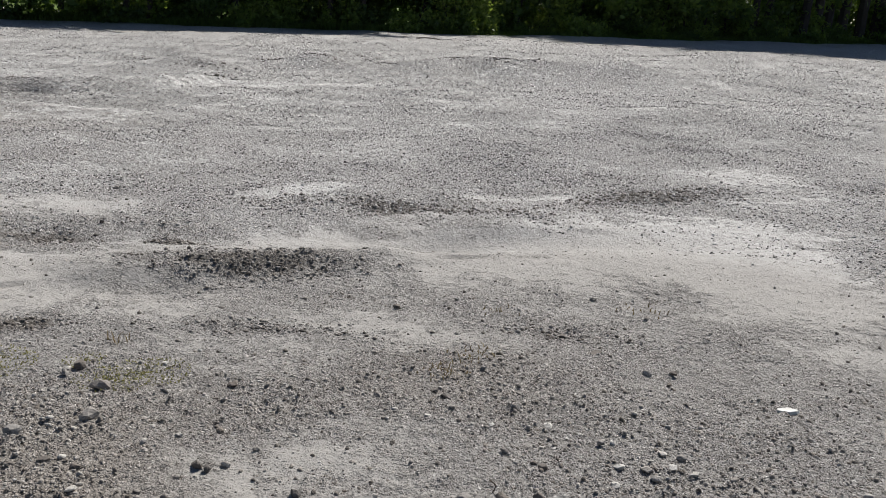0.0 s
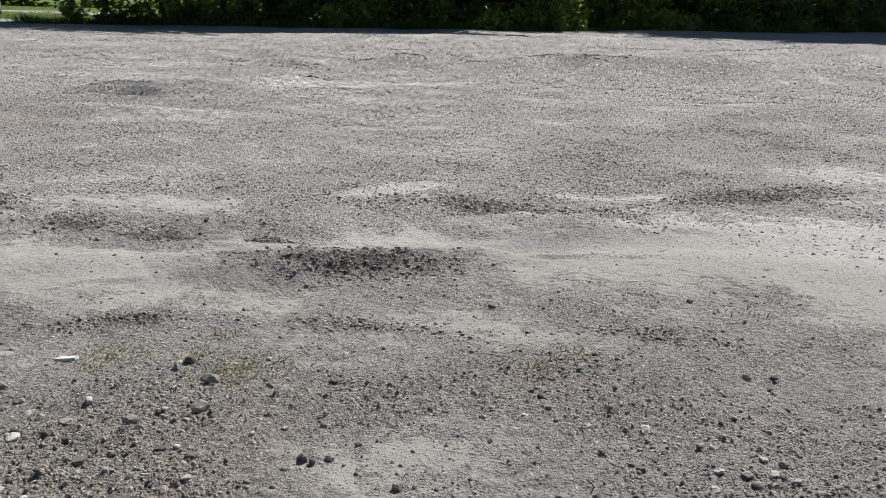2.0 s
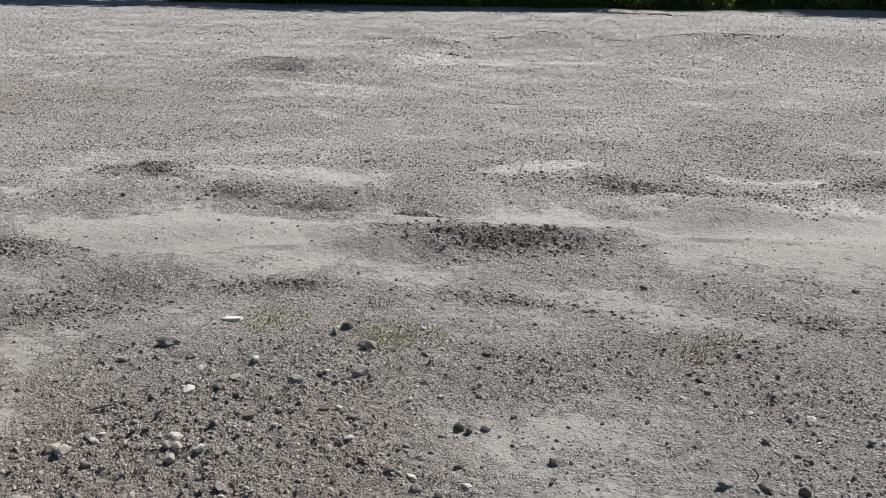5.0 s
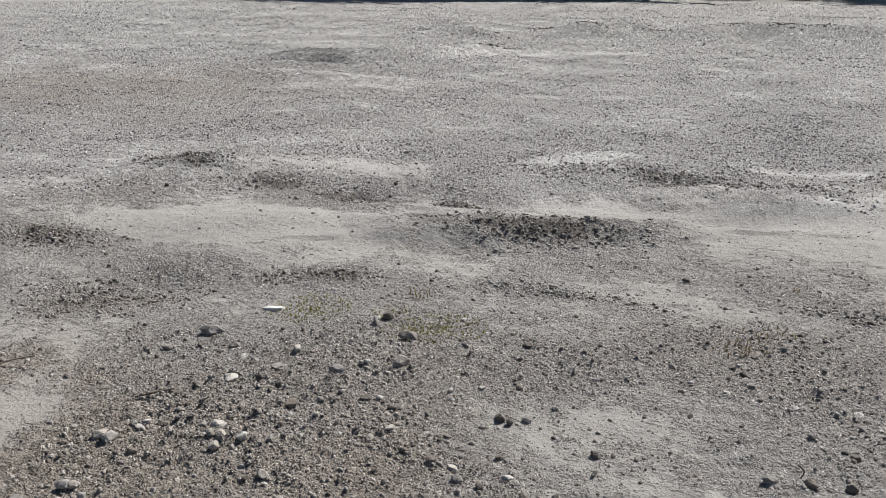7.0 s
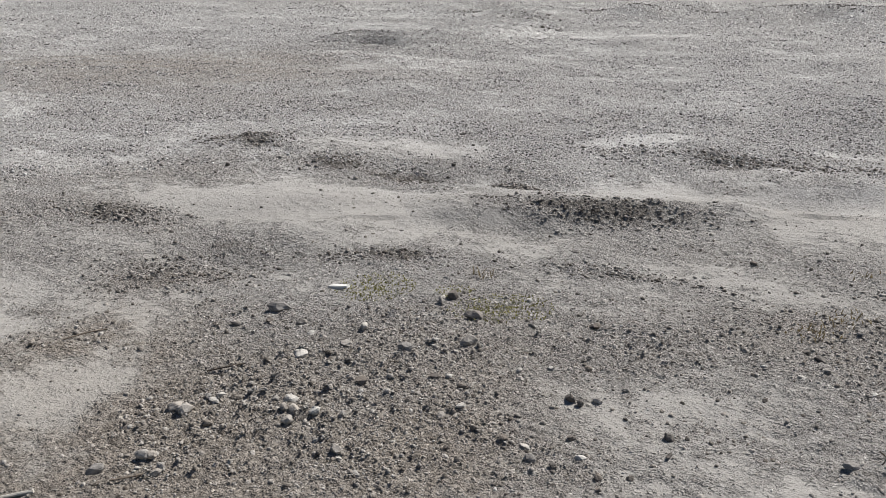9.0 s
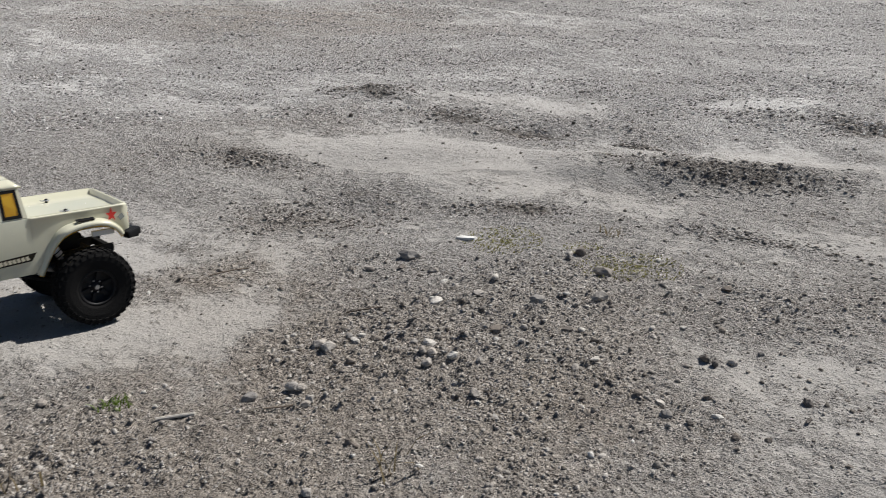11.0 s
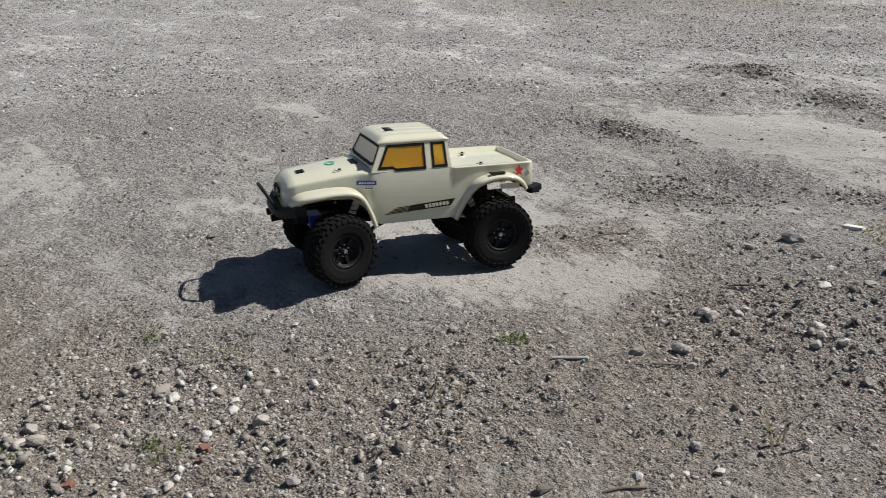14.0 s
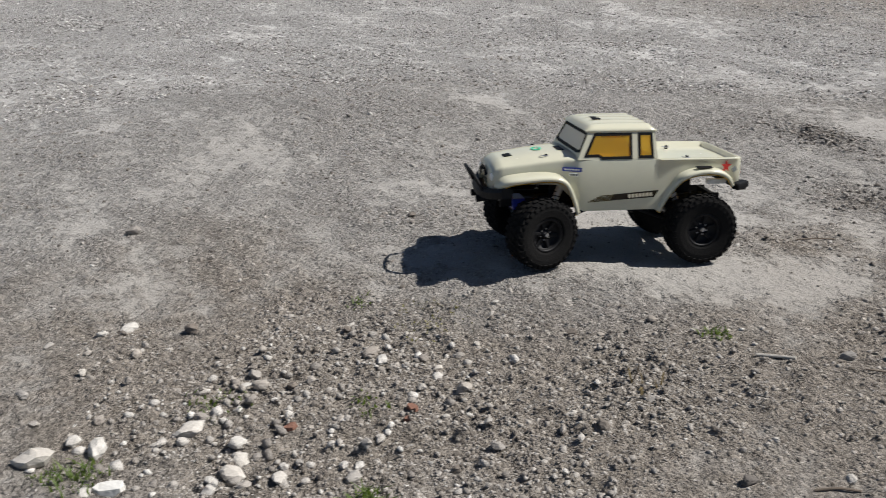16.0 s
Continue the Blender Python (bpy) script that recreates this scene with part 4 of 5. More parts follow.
    sticker("fender_slot", TRIM, (-0.140, s * 0.0880, 0.1668), (0.028, 0.009, 0.0012), (s * -10, 0, 0), "black slot sticker")
    sticker("tail_lamp", DECAL_RED, (-0.2125, s * 0.066, 0.155), (0.003, 0.010, 0.017), (0, 0, 0), "red and amber tail light")
    sticker("rear_bracket", SILVER, (-0.168, s * 0.079, 0.1400), (0.034, 0.006, 0.008), (0, 0, 0), "pale bracket inside the rear arch")


def body_clip(x, y, z):
    bm = bmesh.new()
    rod(bm, (x, y, z - 0.004), (x, y, z + 0.006), 0.0026)
    post = part("body_post", bm, BLACK, truck)
    bm = bmesh.new()
    tube(bm, smooth_path([(x - 0.006, y - 0.002, z + 0.003), (x + 0.004, y - 0.002, z + 0.003), (x + 0.009, y + 0.001, z + 0.005), (x + 0.007, y + 0.004, z + 0.004), (x - 0.004, y + 0.002, z + 0.003)], 3), 0.0007, 6)
    part("body_clip", bm, STEEL, post, "steel spring clip")


for s in (1, -1):
    body_clip(0.126, s * 0.046, 0.1805)
    body_clip(-0.126, s * 0.046, 0.1725)

# bumpers
bm = bmesh.new()
rows_b = []
for k in range(17):
    f = k / 8 - 1
    x = 0.236 - 0.028 * abs(f) ** 2.2
    z = 0.122 + 0.010 * abs(f) ** 3
    rows_b.append([(x - 0.016, f * 0.088, z - 0.010), (x + 0.001, f * 0.088, z - 0.011), (x + 0.004, f * 0.088, z), (x, f * 0.088, z + 0.007), (x - 0.016, f * 0.088, z + 0.006)])
bm.free()
bm = skin(rows_b, False, True)
bmesh.ops.holes_fill(bm, edges=bm.edges)
bumper = part("front_bumper", bm, BLACK, truck, "black plastic front bumper with upturned ends")
bm = bmesh.new()
tube(bm, smooth_path([(0.232, 0.040, 0.124), (0.242, 0.038, 0.142), (0.249, 0.031, 0.1535), (0.252, 0.015, 0.1575), (0.252, -0.015, 0.1575), (0.249, -0.031, 0.1535), (0.242, -0.038, 0.142), (0.232, -0.040, 0.124)], 5), 0.0028)
part("hoop", bm, BLACK, bumper, "black bent tube hoop")
for s in (1, -1):
    bm = bmesh.new()
    rod(bm, (0.222, s * 0.022, 0.108), (0.240, s * 0.022, 0.106), 0.006, 14)
    part("tow_point", bm, BLACK, bumper)
bm = bmesh.new()
box(bm, (-0.220, 0, 0.1285), (0.016, 0.150, 0.014), (0, 0, 0), 0.003)
for s in (1, -1):
    box(bm, (-0.214, s * 0.078, 0.132), (0.026, 0.016, 0.012), (0, 10, s * 20), 0.003)
part("rear_bumper", bm, BLACK, truck, "black plastic rear bumper")

# frame, axles, links and shocks
bm = bmesh.new()
for s in (1, -1):
    box(bm, (0.0, s * 0.030, 0.100), (0.40, 0.004, 0.014), (0, 0, 0), 0.001)
    box(bm, (0.10, s * 0.034, 0.122), (0.030, 0.004, 0.036), (0, 0, 0), 0.001)
    box(bm, (-0.10, s * 0.034, 0.122), (0.030, 0.004, 0.036), (0, 0, 0), 0.001)
for x in (0.19, 0.07, -0.07, -0.19):
    box(bm, (x, 0, 0.100), (0.008, 0.062, 0.012), (0, 0, 0), 0.001)
part("chassis_frame", bm, BLACK, truck, "black ladder frame")
bm = bmesh.new()
box(bm, (0.0, 0, 0.088), (0.085, 0.062, 0.016), (0, 0, 0), 0.004)
box(bm, (0.02, 0, 0.112), (0.06, 0.046, 0.034), (0, 0, 0), 0.006)
# wide plate added to keep light through the shell off the ground below
box(bm, (0.0, 0, 0.0975), (0.34, 0.118, 0.005), (0, 0, 0), 0.001)
part("gearbox_shade_plate", bm, BLACK, truck)
bm = bmesh.new()
box(bm, (-0.105, 0, 0.118), (0.09, 0.044, 0.026), (0, 0, 0), 0.004)
part("battery", bm, BLACK, truck)
bm = bmesh.new()
box(bm, (0.168, 0.018, 0.098), (0.022, 0.040, 0.020), (0, 0, 0), 0.002)
part("servo", bm, BLUE, truck, "blue steering servo")
for sx in (1, -1):
    bm = bmesh.new()
    rod(bm, (sx * AXLE, -0.066, TYRE_R), (sx * AXLE, 0.066, TYRE_R), 0.0085, 12)
    bmesh.ops.create_uvsphere(bm, u_segments=14, v_segments=10, radius=0.021, matrix=Matrix.Translation((sx * AXLE, -0.012, TYRE_R)) @ Matrix.Diagonal((1.05, 0.8, 1, 1)))
    for s in (1, -1):
        box(bm, (sx * AXLE, s * 0.064, TYRE_R), (0.018, 0.012, 0.028), (0, 0, 0), 0.003)
    part("axle", bm, BLACK, truck, "black axle housing", True)
    bm = bmesh.new()
    rod(bm, (sx * (AXLE - 0.015), -0.012, TYRE_R + 0.004), (sx * 0.035, 0, 0.092), 0.004)
    part("drive_shaft", bm, STEEL, truck)
    for s in (1, -1):
        bm = bmesh.new()
        rod(bm, (sx * (AXLE - 0.006), s * 0.048, TYRE_R - 0.008), (sx * 0.040, s * 0.026, 0.084), 0.0032)
        part("lower_link", bm, BLACK, truck)
        bm = bmesh.new()
        rod(bm, (sx * (AXLE - 0.004), s * 0.020, TYRE_R + 0.018), (sx * 0.055, s * 0.030, 0.104), 0.0028)
        part("upper_link", bm, BLACK, truck)
        a, b2 = Vector((sx * (AXLE - 0.014), s * 0.054, TYRE_R + 0.008)), Vector((sx * (AXLE - 0.048), s * 0.042, 0.140))
        bm = bmesh.new()
        rod(bm, a.lerp(b2, 0.42), b2, 0.0062, 12)
        rod(bm, a, b2, 0.0018, 8)
        shock = part("shock_absorber", bm, SILVER, truck, "pale metal shock absorber")
        bm = bmesh.new()
        ax = (b2 - a).normalized()
        u = ax.orthogonal().normalized()
        v = ax.cross(u)
        tube(bm, [a.lerp(b2, 0.08 + 0.62 * k / 70) + (u * math.cos(k * 0.63) + v * math.sin(k * 0.63)) * 0.0074 for k in range(71)], 0.0009, 5)
        part("coil_spring", bm, BLACK, shock)
bm = bmesh.new()
rod(bm, (AXLE + 0.020, -0.060, TYRE_R + 0.004), (AXLE + 0.020, 0.060, TYRE_R + 0.004), 0.0026)
part("steering_rod", bm, STEEL, truck)


def wheel_at(x, y, steer, spin):
    """A wheel: rim with spokes and bolts, and a lugged tyre round it."""
    s = 1 if y > 0 else -1
    M = Matrix.Translation((x, y, TYRE_R)) @ Matrix.Rotation(radians(steer), 4, "Z") @ Matrix.Rotation(radians(spin), 4, "Y") @ Matrix.Diagonal((1, s, 1, 1))

    def lathe(prof, n=48):
        bm = bmesh.new()
        rings = [[bm.verts.new((math.cos(k * math.tau / n) * r, w, math.sin(k * math.tau / n) * r)) for k in range(n)] for r, w in prof]
        for p, q in zip(rings, rings[1:]):
            for k in range(n):
                bm.faces.new((p[k], p[(k + 1) % n], q[(k + 1) % n], q[k]))
        return bm

    def settle(bm):
        bmesh.ops.transform(bm, matrix=M, verts=bm.verts)
        bmesh.ops.recalc_face_normals(bm, faces=bm.faces)
        return bm

    bm = lathe([(0.0285, -0.018), (0.0300, -0.018), (0.0300, 0.0175), (0.0285, 0.0190), (0.0262, 0.0190), (0.0250, 0.0165), (0.0245, 0.0085), (0.0130, 0.0065), (0.0105, 0.0085), (0.0075, 0.0090), (0.0070, 0.0120), (0.0001, 0.0122)])
    rim = part("wheel", settle(bm), BLACK, truck, "black spoked wheel rim", True)
    for k in range(6):
        a = k * math.tau / 6
        bm = bmesh.new()
        box(bm, (math.cos(a) * 0.018, 0.0092, math.sin(a) * 0.018), (0.016, 0.005, 0.0058), (0, -math.degrees(a), 0), 0.0012)
        part("spoke", settle(bm), BLACK, rim)
    bm = bmesh.new()
    for k in range(6):
        a = (k + 0.5) * math.tau / 6
        rod(bm, (math.cos(a) * 0.0095, 0.008, math.sin(a) * 0.0095), (math.cos(a) * 0.0095, 0.0108, math.sin(a) * 0.0095), 0.0012, 6)
    rod(bm, (0, 0.010, 0), (0, 0.0165, 0), 0.0038, 6)
    part("wheel_nut", settle(bm), STEEL, rim, "steel nut and bolts")
    bm = lathe([(0.0295, -0.0195), (0.0330, -0.0215), (0.0440, -0.0232), (0.0520, -0.0228), (0.0568, -0.0200), (0.0585, -0.0130), (0.0590, 0.0), (0.0585, 0.0130), (0.0568, 0.0200), (0.0520, 0.0228), (0.0440, 0.0232), (0.0330, 0.0215), (0.0295, 0.0195)])
    for k in range(30):
        a = k * math.tau / 30
        for row, (w, ln, off) in enumerate(((-0.0165, 0.0085, 0), (-0.0055, 0.0070, 0.5), (0.0055, 0.0070, 0), (0.0165, 0.0085, 0.5))):
            t = a + off * math.tau / 30
            r = 0.0592 if abs(w) < 0.01 else 0.0578
            M2 = Matrix.Rotation(-t, 4, "Y") @ Matrix.Translation((r, w, 0)) @ Matrix.Rotation(0.3 if row % 2 else -0.3, 4, "X") @ Matrix.Diagonal((0.0030, 0.0092, ln, 1))
            bmesh.ops.create_cube(bm, size=1, matrix=M2)
        for w in (-1, 1):
            M2 = Matrix.Rotation(-a, 4, "Y") @ Matrix.Translation((0.0535, w * 0.0225, 0)) @ Matrix.Rotation(w * -0.35, 4, "Z") @ Matrix.Diagonal((0.0065, 0.0018, 0.0058, 1))
            bmesh.ops.create_cube(bm, size=1, matrix=M2)
    part("tyre", settle(bm), RUBBER, rim, "knobbly black rubber tyre", False)


for sx in (1, -1):
    for sy in (1, -1):
        wheel_at(sx * AXLE, sy * TRACK, 19 if sx > 0 else 0, 17 * sx + 31 * sy)

truck.matrix_world = Matrix.Translation((-1.4038, 0.6702, 0.0115)) @ Matrix.Rotation(radians(250.1), 4, "Z") @ Matrix.Rotation(radians(-1.9), 4, "Y") @ Matrix.Rotation(radians(4.2), 4, "X")

# ---- loose stones ----
ICO = bmesh.new()
bmesh.ops.create_icosphere(ICO, subdivisions=1, radius=1.0)
ICO_V = np.array([v.co[:] for v in ICO.verts])
ICO_F = np.array([[v.index for v in f.verts] for f in ICO.faces])
ICO.free()

m, nt, b = material("pebble", (0.35, 0.34, 0.32), 0.85, 0, 0.25)
geo = nt.nodes.new("ShaderNodeNewGeometry")
c = ramp(nt, geo.outputs["Random Per Island"], [(0.0, (0.11, 0.10, 0.09)), (0.3, (0.22, 0.20, 0.178)), (0.65, (0.34, 0.318, 0.292)), (0.92, (0.46, 0.44, 0.41)), (1.0, (0.66, 0.64, 0.61))])
c = mix(nt, calc(nt, "ADD", calc(nt, "MULTIPLY", noise_node(nt, 90, 4), 0.5), 0.15), c, (0.30, 0.277, 0.25))
nt.links.new(c, b.inputs["Base Color"])
bump(nt, b, noise_node(nt, 400, 3), 0.002)
PEBBLE = m
m, nt, b = material("far_pebble", (0.35, 0.34, 0.32), 0.85, 0, 0.25)
geo = nt.nodes.new("ShaderNodeNewGeometry")
c = ramp(nt, geo.outputs["Random Per Island"], [(0.0, (0.09, 0.083, 0.076)), (0.35, (0.20, 0.19, 0.178)), (0.6, (0.40, 0.388, 0.37)), (0.85, (0.50, 0.487, 0.468)), (1.0, (0.66, 0.645, 0.62))])
nt.links.new(c, b.inputs["Base Color"])
FAR_PEBBLE = m


OCT_V = np.array([(1, 0, 0), (-1, 0, 0), (0, 1, 0), (0, -1, 0), (0, 0, 1), (0, 0, -1)], float)
OCT_F = np.array([(4, 0, 2), (4, 2, 1), (4, 1, 3), (4, 3, 0), (5, 2, 0), (5, 1, 2), (5, 3, 1), (5, 0, 3)])


# a broken crumb: a wide foot, an uneven shoulder and a flat top
CRUMB_V = np.array([(math.cos(k * math.tau / 5) * 1.05, math.sin(k * math.tau / 5) * 1.05, -0.7) for k in range(5)] + [(math.cos(k * math.tau / 5 + 0.3) * 0.8, math.sin(k * math.tau / 5 + 0.3) * 0.8, 0.75) for k in range(5)])
CRUMB_F = np.array([f for k in range(5) for f in ((k, (k + 1) % 5, 5 + k), ((k + 1) % 5, 5 + (k + 1) % 5, 5 + k))] + [(5, 6, 7), (5, 7, 8), (5, 8, 9)])


def pebble_heap(name, count, seed, rmin, rmax, skew, near, far, grow, base, label, V, F0, mat=None):
    """Loose stones of all sizes scattered over the stony ground, thinning out with distance, as one mesh."""
    rng = np.random.default_rng(seed)
    n = count * 9
    d = near * (far / near) ** rng.random(n)
    a = radians(62) + rng.random(n) * radians(123)
    x, y = -0.1 + d * np.cos(a), -0.12 + d * np.sin(a)
    cluster = np.clip(0.25 + 3.2 * (fractal(x, y, 0.16 + 0.03 * np.mean(d), seed + 200, 3, 0.7) - 0.42), 0.12, 1.3)
    keep = (rng.random(n) < cluster * (base + (0.95 - base) * stoniness(x, y) ** 2.6)) & (y < treeline(x) - 0.3)
    x, y, d = x[keep][:count], y[keep][:count], d[keep][:count]
    n = len(x)
    r = rmin * (rmax / rmin) ** (rng.random(n) ** skew) * np.clip(0.75 + d * grow, 0.75, 4.5)
    ICO_V, ICO_F = V, F0
    z = height(x, y)
    jitter = 1 + 0.42 * (rng.random((32, len(ICO_V), 1)) - 0.5) * 2
    shape = (ICO_V[None] * jitter)[rng.integers(0, 32, n)]
    scale = np.stack([r * rng.uniform(0.8, 1.5, n), r * rng.uniform(0.65, 1.1, n), r * rng.uniform(0.5, 1.0, n)], -1)
    shape = shape * scale[:, None, :]
    turn, lean = rng.random(n) * math.tau, rng.normal(0, 0.35, n)
    ct, sn, cl, sl = np.cos(turn)[:, None], np.sin(turn)[:, None], np.cos(lean)[:, None], np.sin(lean)[:, None]
    X, Y, Z = shape[..., 0], shape[..., 1], shape[..., 2]
    X, Z = X * cl - Z * sl, X * sl + Z * cl
    X, Y = X * ct - Y * sn, X * sn + Y * ct
    P = np.stack([X + x[:, None], Y + y[:, None], Z + (z + r * rng.uniform(-0.1, 0.25, n))[:, None]], -1).reshape(-1, 3)
    F = (ICO_F[None] + (np.arange(n) * len(ICO_V))[:, None, None]).reshape(-1, 3)
    me = mesh_from(name, P, F, 3)
    me.materials.append(mat or PEBBLE)
    return tagged(new(name, me), label, "gravel", kind="stuff")


def clod_heap(name, patches, per, seed, label, least=0.00145, mat=None, V=None, F0=None):
    """Dark earth clods and broken stones heaped in the stony patches, as one mesh."""
    rng = np.random.default_rng(seed)
    V, F0 = (OCT_V, OCT_F) if V is None else (V, F0)
    xs, ys = [], []
    for cx, cy, sx, sy, turn, h in patches:
        n = int(per * h * math.sqrt(sx * sy) / 0.1)
        u, v = rng.normal(0, 0.6, n) * sx, rng.normal(0, 0.6, n) * sy
        c, sn = math.cos(radians(turn)), math.sin(radians(turn))
        xs.append(cx + u * c - v * sn)
        ys.append(cy + u * sn + v * c)
    x, y = np.concatenate(xs), np.concatenate(ys)
    n = len(x)
    r = least * 4.2 ** (rng.random(n) ** 2.6) * np.clip(np.hypot(x, y) * 0.28 + 0.5, 0.8, 3.0)
    shape = (V[None] * (1 + 0.4 * (rng.random((32, len(V), 1)) - 0.5) * 2))[rng.integers(0, 32, n)]
    shape = shape * (r[:, None] * np.stack([rng.uniform(0.8, 1.4, n), rng.uniform(0.7, 1.2, n), rng.uniform(0.6, 1.0, n)], -1))[:, None, :]
    P = shape + np.stack([x, y, height(x, y) + r * 0.3], -1)[:, None, :]
    me = mesh_from(name, P.reshape(-1, 3), (F0[None] + (np.arange(n) * len(V))[:, None, None]).reshape(-1, 3), 3)
    me.materials.append(mat or CLOD)
    return tagged(new(name, me), label, "clods", kind="stuff")


m, nt, b = material("dark_clod", (0.2, 0.18, 0.16), 0.95, 0, 0.1)
geo = nt.nodes.new("ShaderNodeNewGeometry")
c = ramp(nt, geo.outputs["Random Per Island"], [(0.0, (0.10, 0.09, 0.079)), (0.5, (0.22, 0.20, 0.178)), (1.0, (0.46, 0.435, 0.40))])
nt.links.new(mix(nt, calc(nt, "MULTIPLY", noise_node(nt, 150, 4), 0.4), c, (0.2, 0.17, 0.145)), b.inputs["Base Color"])
bump(nt, b, noise_node(nt, 300, 3), 0.003)
CLOD = m
clod_heap("clods", STONY, 620, 8, "dark earth clods and broken stones on the rut edges")
m, nt, b = material("pale_pebble", (0.45, 0.43, 0.40), 0.85, 0, 0.25)
geo = nt.nodes.new("ShaderNodeNewGeometry")
c = ramp(nt, geo.outputs["Random Per Island"], [(0.0, (0.16, 0.145, 0.13)), (0.35, (0.30, 0.28, 0.255)), (0.7, (0.44, 0.42, 0.39)), (1.0, (0.62, 0.60, 0.565))])
nt.links.new(mix(nt, calc(nt, "MULTIPLY", noise_node(nt, 90, 4), 0.4), c, (0.32, 0.295, 0.265)), b.inputs["Base Color"])
bump(nt, b, noise_node(nt, 400, 3), 0.002)
PALE_PEBBLE = m
clod_heap("pile_gravel", [(-1.16, 0.05, 0.20, 0.14, 60, 1.0), (-1.20, -0.12, 0.16, 0.14, 60, 1.0), (-1.22, 0.19, 0.16, 0.10, 60, 0.6)], 105, 18, "loose pale gravel of all sizes heaped together", 0.0023, PALE_PEBBLE, ICO_V, ICO_F)
clod_heap("far_clods", STONY_WIDE[4:15], 40, 9, "dark earth clods in the far hollows")

pebble_heap("gravel", 5000, 5, 0.0018, 0.0058, 4.5, 0.75, 3.0, 0.20, 0.04, "loose grey and pale gravel lying on silt", ICO_V, ICO_F)
pebble_heap("fine_gravel", 50000, 15, 0.0010, 0.0028, 1.6, 0.75, 3.2, 0.20, 0.08, "fine grey grit lying on silt", OCT_V, OCT_F)
pebble_heap("dark_grit", 42000, 25, 0.0013, 0.0044, 3.4, 0.75, 4.5, 0.15, 0.05, "small dark crumbs of earth strewn over silt", CRUMB_V, CRUMB_F, CLOD)
pebble_heap("mid_gravel", 66000, 6, 0.0022, 0.0062, 2.4, 2.9, 7.5, 0.10, 0.06, "coarse grey gravel strewn beyond the ruts", OCT_V, OCT_F, FAR_PEBBLE)
pebble_heap("far_gravel", 34000, 16, 0.0030, 0.0075, 2.0, 7.0, 24.0, 0.10, 0.12, "coarse grey gravel strewn over the far ground", OCT_V, OCT_F, FAR_PEBBLE)

# single stones: x, y, half length, tone (0 dark, 1 pale), flatness
MOUND_STONES = [
    (-1.008, 1.290, 0.0187, 0.25, 0.5), (-0.930, 1.246, 0.0084, 0.30, 0.8), (-1.042, 1.202, 0.0075, 0.40, 0.8), (-0.840, 1.096, 0.0132, 0.75, 0.4), (-0.797, 1.168, 0.0097, 0.65, 0.5),
    (-0.804, 1.248, 0.0081, 0.80, 0.6), (-0.691, 1.178, 0.0094, 0.35, 0.9), (-0.611, 1.255, 0.0125, 0.30, 0.8), (-0.731, 1.478, 0.0111, 0.15, 0.8), (-0.654, 1.392, 0.0136, 0.30, 0.6),
    (-0.749, 1.466, 0.0066, 0.80, 0.5), (-0.598, 1.139, 0.0072, 0.85, 0.5), (-0.612, 1.118, 0.0080, 0.15, 0.6), (-0.706, 1.055, 0.0097, 0.20, 0.7), (-0.772, 0.959, 0.0104, 0.70, 0.8),
    (-0.766, 0.932, 0.0076, 0.40, 0.7), (-0.752, 0.934, 0.0084, 0.50, 0.7), (-0.722, 0.941, 0.0092, 0.75, 0.7),
]
CREST_STONES = [
    (-0.743, 0.904, 0.0075, 0.55, 1.0), (-0.686, 0.958, 0.0075, 0.30, 0.8), (-0.542, 1.053, 0.0067, 0.90, 0.4), (-0.759, 1.109, 0.0056, 0.10, 0.8), (-0.884, 1.202, 0.0061, 0.70, 0.5),
    (-0.853, 1.187, 0.0060, 0.60, 0.6), (-0.506, 1.013, 0.0057, 0.20, 0.7), (-0.562, 1.025, 0.0067, 0.40, 0.5), (-0.990, 1.230, 0.0064, 0.15, 0.8), (-0.407, 1.158, 0.0079, 0.10, 1.0),
    (-0.390, 1.154, 0.0069, 0.12, 0.9), (-0.368, 1.170, 0.0070, 0.60, 0.6), (-0.407, 1.269, 0.0074, 0.12, 0.9), (-0.463, 1.241, 0.0055, 0.85, 0.7), (-0.252, 1.107, 0.0074, 0.12, 1.0),
    (-0.375, 1.050, 0.0065, 0.12, 0.5), (-0.243, 1.058, 0.0048, 0.10, 0.8), (-0.337, 1.220, 0.0045, 0.40, 0.7),
]
SILT_STONES = [
    (-0.587, 1.513, 0.0055, 0.85, 0.6), (-0.430, 1.006, 0.0072, 0.80, 0.4), (-0.319, 1.139, 0.0034, 0.08, 0.8), (-0.228, 1.116, 0.0041, 0.08, 0.6), (-0.391, 1.624, 0.0045, 0.10, 0.7),
    (-0.182, 1.420, 0.0069, 0.35, 0.6), (-0.065, 1.429, 0.0099, 0.08, 0.4), (-0.086, 1.450, 0.0070, 0.08, 0.4), (0.154, 1.811, 0.0073, 0.05, 0.7), (0.107, 1.377, 0.0087, 0.90, 0.4),
    (0.356, 1.641, 0.0068, 0.20, 0.6), (0.208, 1.247, 0.0081, 0.85, 0.5), (0.308, 1.293, 0.0075, 0.35, 0.8), (0.289, 1.258, 0.0083, 0.70, 0.6), (0.033, 1.131, 0.0083, 0.12, 0.8),
    (0.319, 1.242, 0.0073, 0.90, 0.5), (0.196, 1.190, 0.0078, 0.80, 0.4), (0.094, 1.230, 0.0071, 0.12, 0.6),
]
